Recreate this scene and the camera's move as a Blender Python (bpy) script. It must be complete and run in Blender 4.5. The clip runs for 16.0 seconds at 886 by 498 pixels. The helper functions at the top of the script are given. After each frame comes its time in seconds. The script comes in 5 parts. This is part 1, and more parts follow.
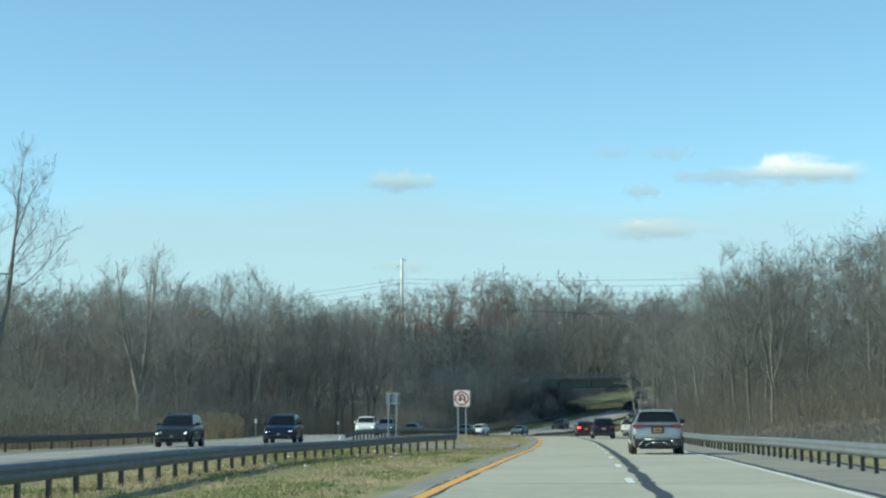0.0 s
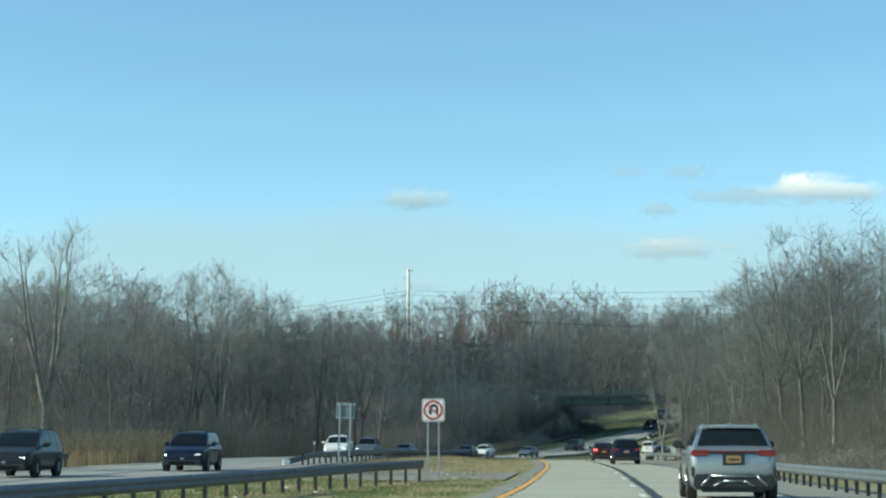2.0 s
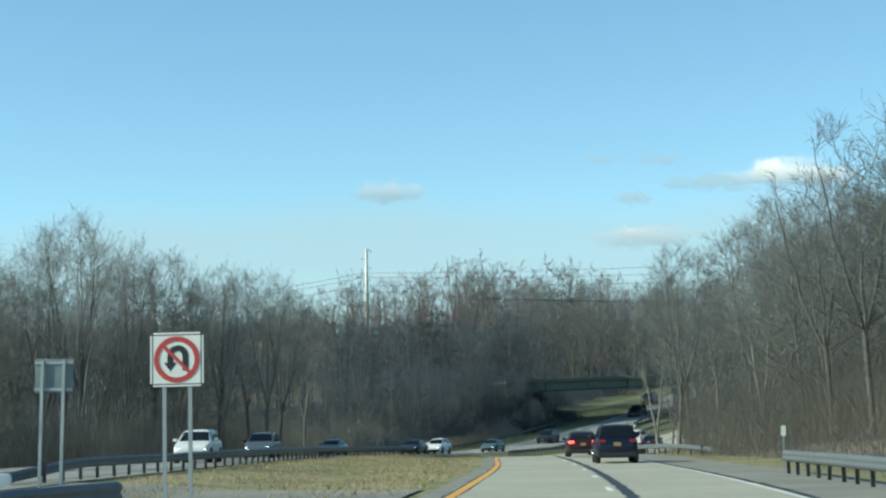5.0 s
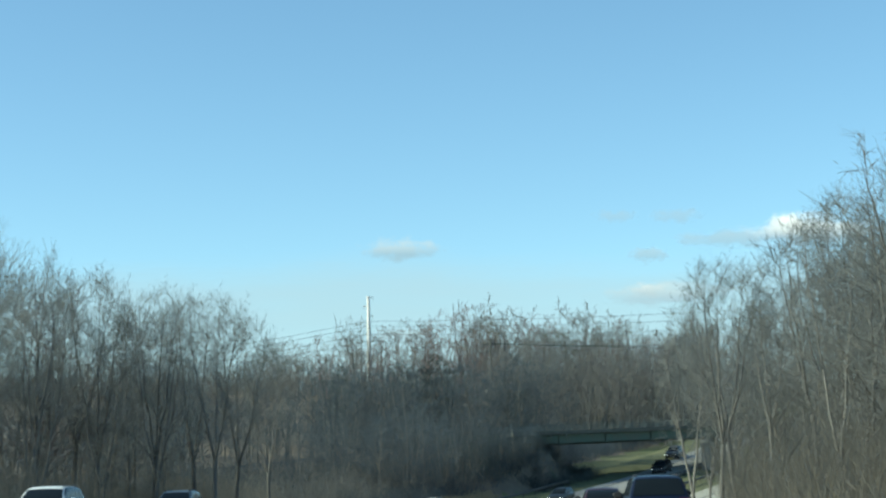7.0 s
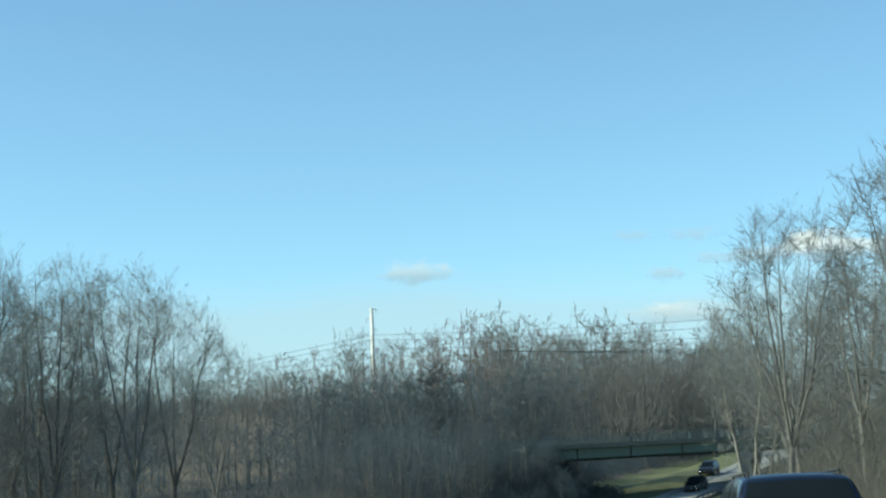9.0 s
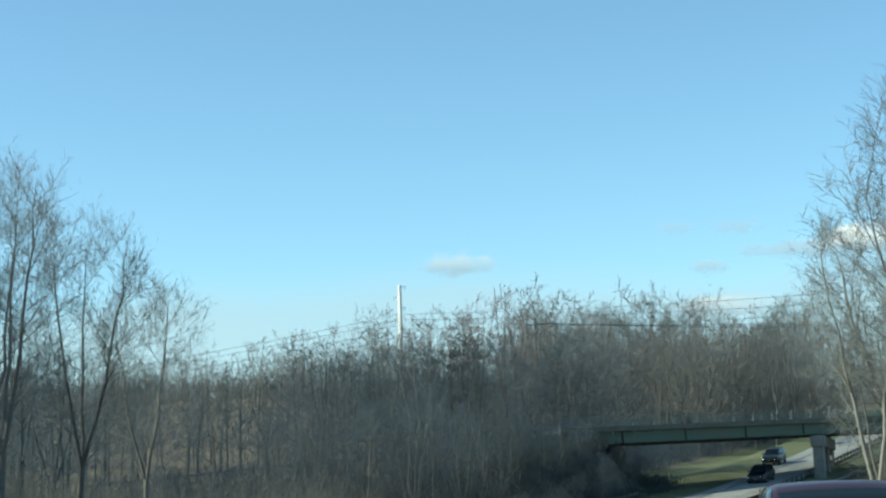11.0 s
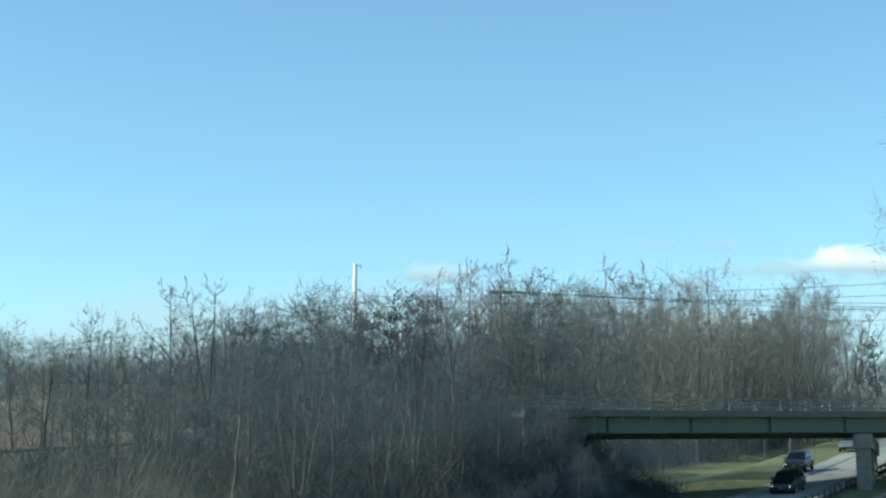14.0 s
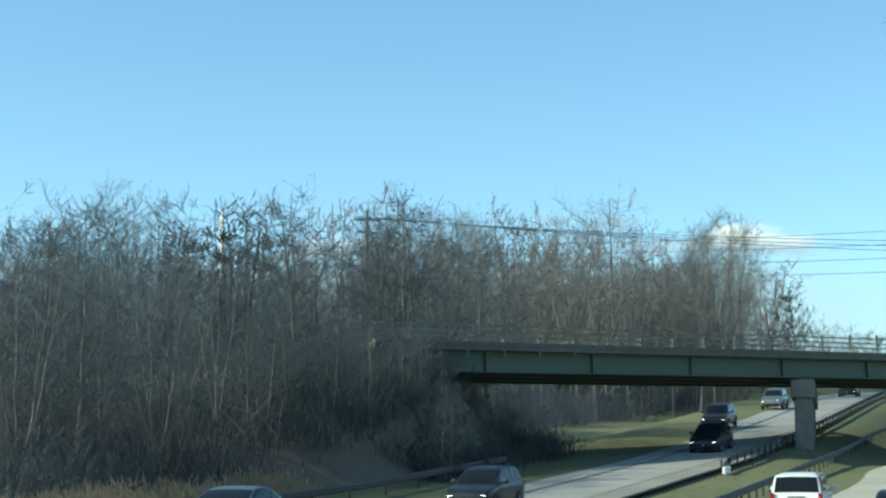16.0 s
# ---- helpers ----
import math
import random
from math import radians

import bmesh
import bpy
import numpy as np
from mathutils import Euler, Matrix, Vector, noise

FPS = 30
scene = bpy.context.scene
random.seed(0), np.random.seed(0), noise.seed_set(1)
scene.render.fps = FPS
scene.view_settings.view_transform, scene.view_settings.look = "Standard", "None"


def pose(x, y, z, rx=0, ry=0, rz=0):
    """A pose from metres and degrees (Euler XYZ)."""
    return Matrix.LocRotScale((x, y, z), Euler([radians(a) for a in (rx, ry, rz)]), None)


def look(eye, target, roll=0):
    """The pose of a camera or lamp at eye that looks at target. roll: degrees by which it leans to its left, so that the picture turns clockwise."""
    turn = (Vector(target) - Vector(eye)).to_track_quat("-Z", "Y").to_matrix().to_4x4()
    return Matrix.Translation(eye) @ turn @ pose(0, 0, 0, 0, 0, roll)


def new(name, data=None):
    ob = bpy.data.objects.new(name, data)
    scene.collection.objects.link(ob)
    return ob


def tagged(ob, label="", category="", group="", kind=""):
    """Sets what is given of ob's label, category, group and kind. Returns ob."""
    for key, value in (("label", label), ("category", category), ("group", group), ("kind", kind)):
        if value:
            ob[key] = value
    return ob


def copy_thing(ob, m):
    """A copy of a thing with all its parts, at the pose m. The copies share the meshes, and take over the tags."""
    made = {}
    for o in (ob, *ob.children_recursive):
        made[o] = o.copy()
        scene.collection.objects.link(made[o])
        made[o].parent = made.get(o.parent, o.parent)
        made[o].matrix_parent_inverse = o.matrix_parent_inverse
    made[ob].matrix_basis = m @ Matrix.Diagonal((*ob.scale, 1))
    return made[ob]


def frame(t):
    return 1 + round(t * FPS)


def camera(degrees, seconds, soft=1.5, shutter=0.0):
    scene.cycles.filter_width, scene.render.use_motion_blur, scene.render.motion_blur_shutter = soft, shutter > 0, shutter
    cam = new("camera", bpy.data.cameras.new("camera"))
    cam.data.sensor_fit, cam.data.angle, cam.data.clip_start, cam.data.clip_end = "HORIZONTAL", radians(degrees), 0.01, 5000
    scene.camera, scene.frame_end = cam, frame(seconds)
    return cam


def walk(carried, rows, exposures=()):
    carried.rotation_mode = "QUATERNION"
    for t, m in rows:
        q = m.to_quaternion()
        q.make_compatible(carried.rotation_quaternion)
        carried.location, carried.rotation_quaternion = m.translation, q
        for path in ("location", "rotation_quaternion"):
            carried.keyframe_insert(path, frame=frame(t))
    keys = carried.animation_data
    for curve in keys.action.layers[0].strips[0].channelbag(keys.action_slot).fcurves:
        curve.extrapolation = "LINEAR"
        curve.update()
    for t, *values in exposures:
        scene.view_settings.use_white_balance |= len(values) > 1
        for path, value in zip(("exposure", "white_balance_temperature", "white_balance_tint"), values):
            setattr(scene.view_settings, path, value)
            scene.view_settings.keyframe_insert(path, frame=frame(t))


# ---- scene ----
cam = camera(28.7, 16.0, soft=2.3)
# seconds, eye (x, y, z), heading to the left of +y, tilt up, lean (degrees)
PATH = [
    (0, -1.41, 1.80, 0.77, 0.411, 6.021, -0.192),
    (0.5, -0.89, 8.77, 0.82, 0.719, 5.584, -0.107),
    (1, -0.46, 15.71, 0.87, 1.636, 5.382, -0.081),
    (1.5, -0.02, 22.55, 0.93, 1.452, 5.983, -0.029),
    (2, 0.45, 29.28, 0.97, 0.943, 6.671, 0.077),
    (2.5, 0.94, 35.98, 1.01, 1.247, 6.855, -0.004),
    (3, 1.45, 42.63, 1.04, 1.002, 7.234, -0.118),
    (3.5, 1.98, 49.30, 1.06, 0.424, 7.660, -0.396),
    (4, 2.51, 55.99, 1.07, 0.254, 6.948, -0.747),
    (4.2, 2.72, 58.71, 1.07, 0.308, 6.522, -1.058),
    (6.3, 4.77, 87.54, 1.09, 0.056, 6.468, -1.305),
    (6.5, 4.96, 90.27, 1.10, 0.270, 6.737, -1.275),
    (7, 5.42, 97.10, 1.13, 0.574, 8.440, -1.377),
    (7.5, 5.87, 104.01, 1.17, 0.905, 8.681, -1.475),
    (8, 6.19, 110.98, 1.21, -0.039, 9.003, -1.639),
    (8.5, 6.56, 117.95, 1.25, -0.161, 9.082, -1.820),
    (9, 6.95, 124.92, 1.29, 1.081, 9.260, -2.267),
    (9.5, 7.37, 131.96, 1.29, 2.276, 10.012, -2.811),
    (10, 7.75, 139.11, 1.31, 2.615, 10.120, -2.795),
    (10.2, 7.86, 141.98, 1.32, 2.688, 9.507, -2.749),
    (12.3, 8.32, 172.45, 1.53, 1.785, 8.945, -0.133),
    (12.5, 8.43, 175.32, 1.52, 1.750, 9.186, -0.226),
    (13, 8.84, 182.42, 1.44, 1.846, 9.321, 0.019),
    (13.5, 9.25, 189.46, 1.43, 1.988, 9.555, 0.237),
    (14, 9.73, 196.49, 1.37, 1.873, 9.481, 0.098),
    (14.5, 10.22, 203.52, 1.31, 2.244, 9.991, 0.124),
    (15, 10.80, 210.58, 1.18, 2.094, 10.482, 0.234),
    (15.5, 11.54, 217.72, 1.08, 0.656, 9.921, 0.145),
    (16, 12.43, 224.97, 1.02, -1.582, 8.705, 0.244),
]


def cam_pose(x, y, z, yaw, pitch, roll):
    return pose(x, y, z, 90 + pitch, 0, yaw) @ pose(0, 0, 0, 0, 0, roll)


walk(cam, [(r[0], cam_pose(*r[1:])) for r in PATH], exposures=[(0.0, 0.60, 5900, -15), (4.2, 0.58, 5900, -15), (9.0, 0.70, 5900, -15), (12.5, 0.74, 5900, -15), (16.0, 0.82, 5900, -15)])

# ---- daylight ----
SUN_TO = Vector((-0.86, -0.16, 0.50)).normalized()
world = bpy.data.worlds.new("sky")
scene.world = world
world.use_nodes = True
wn, wl = world.node_tree.nodes, world.node_tree.links
wn.clear()
sky = wn.new("ShaderNodeTexSky")
sky.sky_type, sky.sun_disc = "NISHITA", False
sky.sun_elevation = math.asin(SUN_TO.z)
sky.sun_rotation = math.atan2(SUN_TO.x, SUN_TO.y)
sky.air_density, sky.dust_density, sky.ozone_density, sky.altitude = 0.9, 0.2, 1.6, 100
bg = wn.new("ShaderNodeBackground")
bg.inputs["Strength"].default_value = 0.12
wo = wn.new("ShaderNodeOutputWorld")
wl.new(sky.outputs[0], bg.inputs[0])
wl.new(bg.outputs[0], wo.inputs[0])
sun = new("sun", bpy.data.lights.new("sun", "SUN"))
sun.data.energy, sun.data.angle, sun.data.color = 3.9, radians(0.55), (1.0, 0.88, 0.72)
sun.matrix_world = look((0, 0, 60), Vector((0, 0, 60)) - SUN_TO)

# ---- materials ----


def mat(name, base, rough=0.7, metal=0.0, grain=None, scale=8.0, amount=0.35, big=None, bump=0.0, spec=0.5, coat=0.0, emit=0.0, vary=0.0, island=False, thin=0.0):
    """A surface: base colour, a second colour `grain` at a fine and `big` at a coarse noise, bump, and a shift from piece to piece."""
    m = bpy.data.materials.new(name)
    m.use_nodes = True
    n, l = m.node_tree.nodes, m.node_tree.links
    b = n["Principled BSDF"]
    b.inputs["Roughness"].default_value, b.inputs["Metallic"].default_value = rough, metal
    b.inputs["Specular IOR Level"].default_value = spec
    b.inputs["Coat Weight"].default_value = coat
    b.inputs["Base Color"].default_value = (*base, 1)
    if emit:
        b.inputs["Emission Color"].default_value, b.inputs["Emission Strength"].default_value = (*base, 1), emit
    out = None
    if grain or big or vary:
        tc = n.new("ShaderNodeTexCoord")

        def blend(prev, other, sc, lo, hi, fac):
            no = n.new("ShaderNodeTexNoise")
            no.inputs["Scale"].default_value, no.inputs["Detail"].default_value = sc, 6
            l.new(tc.outputs["Object"], no.inputs["Vector"])
            ra = n.new("ShaderNodeMapRange")
            ra.inputs["From Min"].default_value, ra.inputs["From Max"].default_value = lo, hi
            ra.inputs["To Max"].default_value = fac
            l.new(no.outputs["Fac"], ra.inputs["Value"])
            mx = n.new("ShaderNodeMix")
            mx.data_type = "RGBA"
            l.new(ra.outputs["Result"], mx.inputs["Factor"])
            if prev is None:
                mx.inputs["A"].default_value = (*base, 1)
            else:
                l.new(prev, mx.inputs["A"])
            mx.inputs["B"].default_value = (*other, 1)
            return mx.outputs["Result"], no

        if grain:
            out, no = blend(out, grain, scale, 0.35, 0.7, amount)
            if bump:
                bp = n.new("ShaderNodeBump")
                bp.inputs["Strength"].default_value, bp.inputs["Distance"].default_value = bump, 0.03
                l.new(no.outputs["Fac"], bp.inputs["Height"])
                l.new(bp.outputs[0], b.inputs["Normal"])
        if big:
            out, _ = blend(out, big, scale * 0.06, 0.4, 0.66, 0.8)
        if vary:
            hs = n.new("ShaderNodeHueSaturation")
            src = n.new("ShaderNodeNewGeometry") if island else n.new("ShaderNodeObjectInfo")
            ra = n.new("ShaderNodeMapRange")
            ra.inputs["To Min"].default_value, ra.inputs["To Max"].default_value = 1 - vary, 1 + vary
            l.new(src.outputs["Random Per Island" if island else "Random"], ra.inputs["Value"])
            l.new(ra.outputs["Result"], hs.inputs["Value"])
            if out is None:
                hs.inputs["Color"].default_value = (*base, 1)
            else:
                l.new(out, hs.inputs["Color"])
            out = hs.outputs["Color"]
        l.new(out, b.inputs["Base Color"])
    if thin:
        tr, ms = n.new("ShaderNodeBsdfTranslucent"), n.new("ShaderNodeMixShader")
        ms.inputs[0].default_value = thin
        tr.inputs["Color"].default_value = (*base, 1)
        if out is not None:
            l.new(out, tr.inputs["Color"])
        l.new(b.outputs[0], ms.inputs[1])
        l.new(tr.outputs[0], ms.inputs[2])
        l.new(ms.outputs[0], n["Material Output"].inputs["Surface"])
    return m


M_CONCRETE = mat("road_concrete", (0.375, 0.352, 0.280), 0.95, grain=(0.290, 0.272, 0.215), scale=3.0, amount=0.8, big=(0.42, 0.392, 0.315), bump=0.25)
M_CONCRETE_WORN = mat("worn_road_concrete", (0.27, 0.262, 0.24), 0.9, grain=(0.21, 0.205, 0.19), scale=3.0, amount=0.8, big=(0.31, 0.30, 0.275), bump=0.25)
M_SHOULDER = mat("shoulder_asphalt", (0.225, 0.21, 0.18), 0.95, grain=(0.15, 0.142, 0.125), scale=5.0, amount=0.8, big=(0.27, 0.25, 0.21), bump=0.3)
M_TAR = mat("tar_seal", (0.022, 0.022, 0.024), 0.6, grain=(0.05, 0.05, 0.05), scale=6)
M_WHITE_PAINT = mat("white_road_paint", (0.72, 0.72, 0.69), 0.7, grain=(0.45, 0.45, 0.43), scale=9, amount=0.6)
M_YELLOW_PAINT = mat("yellow_road_paint", (0.72, 0.36, 0.06), 0.7, grain=(0.5, 0.27, 0.08), scale=6, amount=0.6)
M_YELLOW_WORN = mat("worn_yellow_road_paint", (0.33, 0.28, 0.19), 0.8, grain=(0.26, 0.245, 0.21), scale=5, amount=0.8)
M_GRASS = mat("verge_grass", (0.225, 0.200, 0.112), 1.0, grain=(0.40, 0.325, 0.20), scale=4.5, amount=0.95, big=(0.125, 0.150, 0.062), bump=0.9, spec=0.1)
M_TURF = mat("green_turf", (0.135, 0.142, 0.076), 1.0, grain=(0.19, 0.178, 0.104), scale=1.2, amount=0.8, big=(0.10, 0.118, 0.06), bump=0.5, spec=0.1)
M_LITTER = mat("leaf_litter", (0.165, 0.135, 0.105), 1.0, grain=(0.23, 0.19, 0.14), scale=1.2, amount=0.8, big=(0.11, 0.095, 0.08), bump=0.5, spec=0.1)
M_BLADE = mat("grass_blades", (0.38, 0.335, 0.18), 1.0, spec=0.1, vary=0.35, island=True, thin=0.5)
M_STRAW_BLADE = mat("straw_grass_blades", (0.44, 0.365, 0.225), 1.0, spec=0.05, vary=0.35, island=True, thin=0.45)
M_GREEN_BLADE = mat("green_grass_blades", (0.170, 0.215, 0.085), 1.0, spec=0.05, vary=0.35, island=True, thin=0.5)
M_LEAF = mat("fallen_brown_leaves", (0.24, 0.165, 0.105), 1.0, spec=0.1, vary=0.4, island=True)
M_BARK = mat("grey_brown_bark", (0.165, 0.158, 0.146), 0.95, grain=(0.12, 0.112, 0.102), scale=5, amount=0.8, bump=0.4, spec=0.15, vary=0.25)
M_PALE_BARK = mat("pale_bark", (0.25, 0.24, 0.22), 0.9, grain=(0.17, 0.15, 0.13), scale=4, amount=0.8, bump=0.3, spec=0.15, vary=0.15)
M_TWIG = mat("bare_twigs", (0.222, 0.222, 0.208), 1.0, spec=0.05, vary=0.25, thin=0.5)
M_TWIG_PALE = mat("pale_bare_twigs", (0.268, 0.264, 0.245), 1.0, spec=0.05, vary=0.15, thin=0.4)
M_WOOD = mat("massed_bare_twigs", (0.212, 0.213, 0.200), 1.0, grain=(0.248, 0.216, 0.198), scale=0.11, amount=0.9, big=(0.195, 0.192, 0.18), spec=0.05, thin=0.45)
M_TWIG_RED = mat("budding_twigs", (0.262, 0.205, 0.195), 1.0, spec=0.05, vary=0.25, thin=0.5)
# copse twigs: shade and blue haze are put into this colour
M_TWIG_SHADE = mat("shade_tinted_twigs", (0.126, 0.145, 0.157), 1.0, spec=0.05, vary=0.2, thin=0.5)
M_EVERGREEN = mat("evergreen_needles", (0.066, 0.082, 0.074), 1.0, spec=0.1, vary=0.3, thin=0.3)
# leaves of the ivy trees; also darkens the abutment scrub in place of shade
M_IVY_AND_SHADE = mat("ivy_leaves_and_shaded_scrub", (0.092, 0.106, 0.102), 1.0, spec=0.05, vary=0.2, thin=0.4)
M_BRUSH = mat("bare_brush", (0.228, 0.216, 0.188), 1.0, spec=0.05, vary=0.25, island=True, thin=0.5)
M_BRUSH_PALE = mat("pale_brush", (0.29, 0.262, 0.215), 1.0, spec=0.05, vary=0.25, island=True, thin=0.5)
M_REED_GREY = mat("weathered_reeds", (0.245, 0.215, 0.165), 1.0, spec=0.05, vary=0.3, island=True, thin=0.5)
M_REED = mat("dry_reeds", (0.31, 0.262, 0.185), 1.0, spec=0.05, vary=0.25, island=True, thin=0.5)
M_GALV = mat("weathered_galvanised_steel", (0.155, 0.170, 0.180), 0.6, 0.35, grain=(0.105, 0.115, 0.12), scale=2, amount=0.7)
M_RAIL_DULL = mat("dull_weathered_rail_steel", (0.125, 0.125, 0.118), 0.75, 0.2, grain=(0.09, 0.085, 0.075), scale=2, amount=0.7)
M_POST = mat("rail_post_steel", (0.085, 0.085, 0.083), 0.75, 0.2, grain=(0.14, 0.1, 0.075), scale=6)
M_STEEL_GREY = mat("grey_sign_post", (0.36, 0.38, 0.39), 0.5, 0.5)
M_SIGN_WHITE = mat("sign_white", (0.80, 0.78, 0.74), 0.5)
M_SIGN_RED = mat("sign_red", (0.46, 0.055, 0.05), 0.5)
M_SIGN_BLACK = mat("sign_black", (0.02, 0.02, 0.022), 0.5)
M_SIGN_BACK = mat("sign_back_aluminium", (0.20, 0.23, 0.23), 0.55, 0.4, grain=(0.14, 0.17, 0.17), scale=3)
M_GIRDER = mat("green_girder_paint", (0.060, 0.100, 0.082), 0.6, grain=(0.085, 0.085, 0.07), scale=0.8, amount=0.6)
M_RAILING = mat("dull_grey_green_railing", (0.14, 0.16, 0.15), 0.6, 0.3, grain=(0.10, 0.115, 0.11), scale=2)
# deck and kerbs: about half the tone of the pier concrete
M_DECK = mat("dark_deck_concrete", (0.115, 0.118, 0.108), 0.9, grain=(0.075, 0.078, 0.07), scale=1.2, amount=0.8)
M_BRIDGE_CONC = mat("bridge_concrete", (0.215, 0.21, 0.195), 0.9, grain=(0.14, 0.135, 0.125), scale=1.6, amount=0.8, bump=0.2)
M_POLE = mat("steel_pole", (0.66, 0.64, 0.60), 0.6, 0.1, grain=(0.4, 0.38, 0.35), scale=1.0)
M_WIRE = mat("power_wire", (0.05, 0.05, 0.055), 0.6)
M_INSULATOR = mat("grey_insulator", (0.4, 0.4, 0.42), 0.4)

# ---- small builders ----


def smooth_at(table, y):
    """A smooth value at y from a short table of (y, value)."""
    if y <= table[0][0]:
        (a, p), (b, q) = table[0], table[1]
        return p + (q - p) * (y - a) / (b - a)
    if y >= table[-1][0]:
        (a, p), (b, q) = table[-2], table[-1]
        return q + (q - p) * (y - b) / (b - a)
    for i in range(len(table) - 1):
        if table[i][0] <= y <= table[i + 1][0]:
            break
    (y1, v1), (y2, v2) = table[i], table[i + 1]
    y0, v0 = table[i - 1] if i else (2 * y1 - y2, 2 * v1 - v2)
    y3, v3 = table[i + 2] if i + 2 < len(table) else (2 * y2 - y1, 2 * v2 - v1)
    m1, m2 = (v2 - v0) / (y2 - y0), (v3 - v1) / (y3 - y1)
    h = y2 - y1
    s = (y - y1) / h
    return ((2 * s ** 3 - 3 * s ** 2 + 1) * v1 + (s ** 3 - 2 * s ** 2 + s) * h * m1 + (3 * s ** 2 - 2 * s ** 3) * v2 + (s ** 3 - s ** 2) * h * m2)


def mesh_ob(name, verts, faces, material, parent=None, label="", flat=True):
    me = bpy.data.meshes.new(name)
    me.from_pydata([tuple(v) for v in verts], [], faces)
    me.update()
    if material:
        me.materials.append(material)
    if not flat:
        for p in me.polygons:
            p.use_smooth = True
    ob = new(name, me)
    if parent:
        ob.parent = parent
    if label:
        ob["label"] = label
    return ob


def part(name, bm, material, parent, label="", smooth=False):
    me = bpy.data.meshes.new(name)
    bm.to_mesh(me)
    bm.free()
    me.materials.append(material)
    if smooth:
        for p in me.polygons:
            p.use_smooth = True
    ob = new(name, me)
    if parent is not None:
        ob.parent = parent
    if label:
        ob["label"] = label
    return ob


def box(bm, x0, x1, y0, y1, z0, z1):
    """Adds a plain box to bm."""
    r = bmesh.ops.create_cube(bm, size=1.0)
    bmesh.ops.scale(bm, vec=(x1 - x0, y1 - y0, z1 - z0), verts=r["verts"])
    bmesh.ops.translate(bm, vec=((x0 + x1) / 2, (y0 + y1) / 2, (z0 + z1) / 2), verts=r["verts"])
    return r["verts"]


def block(name, dims, material, parent, label="", bevel=0.0):
    bm = bmesh.new()
    box(bm, *dims)
    if bevel:
        bmesh.ops.bevel(bm, geom=bm.edges[:], offset=bevel, segments=2, affect="EDGES")
    return part(name, bm, material, parent, label)


def tube(bm, a, b, r0, r1=None, sides=8):
    """Adds a tapered tube from a to b."""
    a, b = Vector(a), Vector(b)
    d = b - a
    r = bmesh.ops.create_cone(bm, cap_ends=True, segments=sides, radius1=r0, radius2=r0 if r1 is None else r1, depth=d.length)
    q = d.to_track_quat("Z", "Y").to_matrix().to_4x4()
    bmesh.ops.transform(bm, matrix=Matrix.Translation((a + b) / 2) @ q, verts=r["verts"])


# ---- lie of the land ----
# centre line of the near carriageway and of the oncoming one, and their heights, by y
NEAR_X = [(-80, -5.2), (-40, -2.8), (0, -0.4), (22, 1.0), (56, 3.5), (88, 5.8), (125, 8.0), (150, 9.1), (172, 9.6), (190, 10.35), (210, 11.85), (225, 13.5), (255, 19.3), (285, 28.3), (301, 34.2), (315, 39.6), (331, 45.8), (360, 57.5), (400, 75), (450, 98), (520, 132)]
NEAR_Z = [(-80, -0.6), (0, -0.42), (25, -0.26), (56, -0.13), (88, -0.1), (118, 0.05), (142, 0.11), (172, 0.27), (190, 0.22), (205, 0.10), (225, -0.14), (250, -0.05), (270, 0.18), (286, 0.75), (301, 1.9), (315, 3.1), (331, 4.3), (360, 7.0), (400, 11.5), (450, 16.5), (520, 20.0), (600, 21)]
FAR_X = [(-80, -22.5), (0, -17.6), (60, -14.9), (90, -13.9), (115, -13.0), (150, -11.6), (185, -10.3), (205, -8.8), (222, -6.0), (242, -1.4), (256, 2.3), (270, 6.4), (285, 11.5), (299, 17.0), (310, 21.7), (325, 28.2), (350, 38.4), (374, 47.2), (401, 57.0), (450, 76), (520, 105)]
FAR_Z = [(-80, -0.6), (0, -0.4), (60, -0.1), (92, 0.05), (128, 0.3), (165, 0.5), (217, 0.45), (245, 0.25), (262, 0.2), (279, 0.45), (296, 1.45), (310, 2.8), (325, 4.4), (350, 7.5), (374, 10.2), (401, 13.0), (450, 17.0), (520, 20.5), (600, 21)]
LAND_Z = [(-200, -1.5), (0, -0.6), (120, 0.0), (250, 0.3), (290, 1.6), (330, 4.6), (360, 7.5), (415, 13.0), (470, 19.5), (520, 25.0), (600, 27.5), (800, 28), (5000, 30)]


def near_x(y):
    return smooth_at(NEAR_X, y)


def far_x(y):
    return smooth_at(FAR_X, y)


def near_z(y):
    return smooth_at(NEAR_Z, y)


def far_z(y):
    return smooth_at(FAR_Z, y)


def ease(v, a, b):
    s = min(1.0, max(0.0, (v - a) / (b - a)))
    return s * s * (3 - 2 * s)


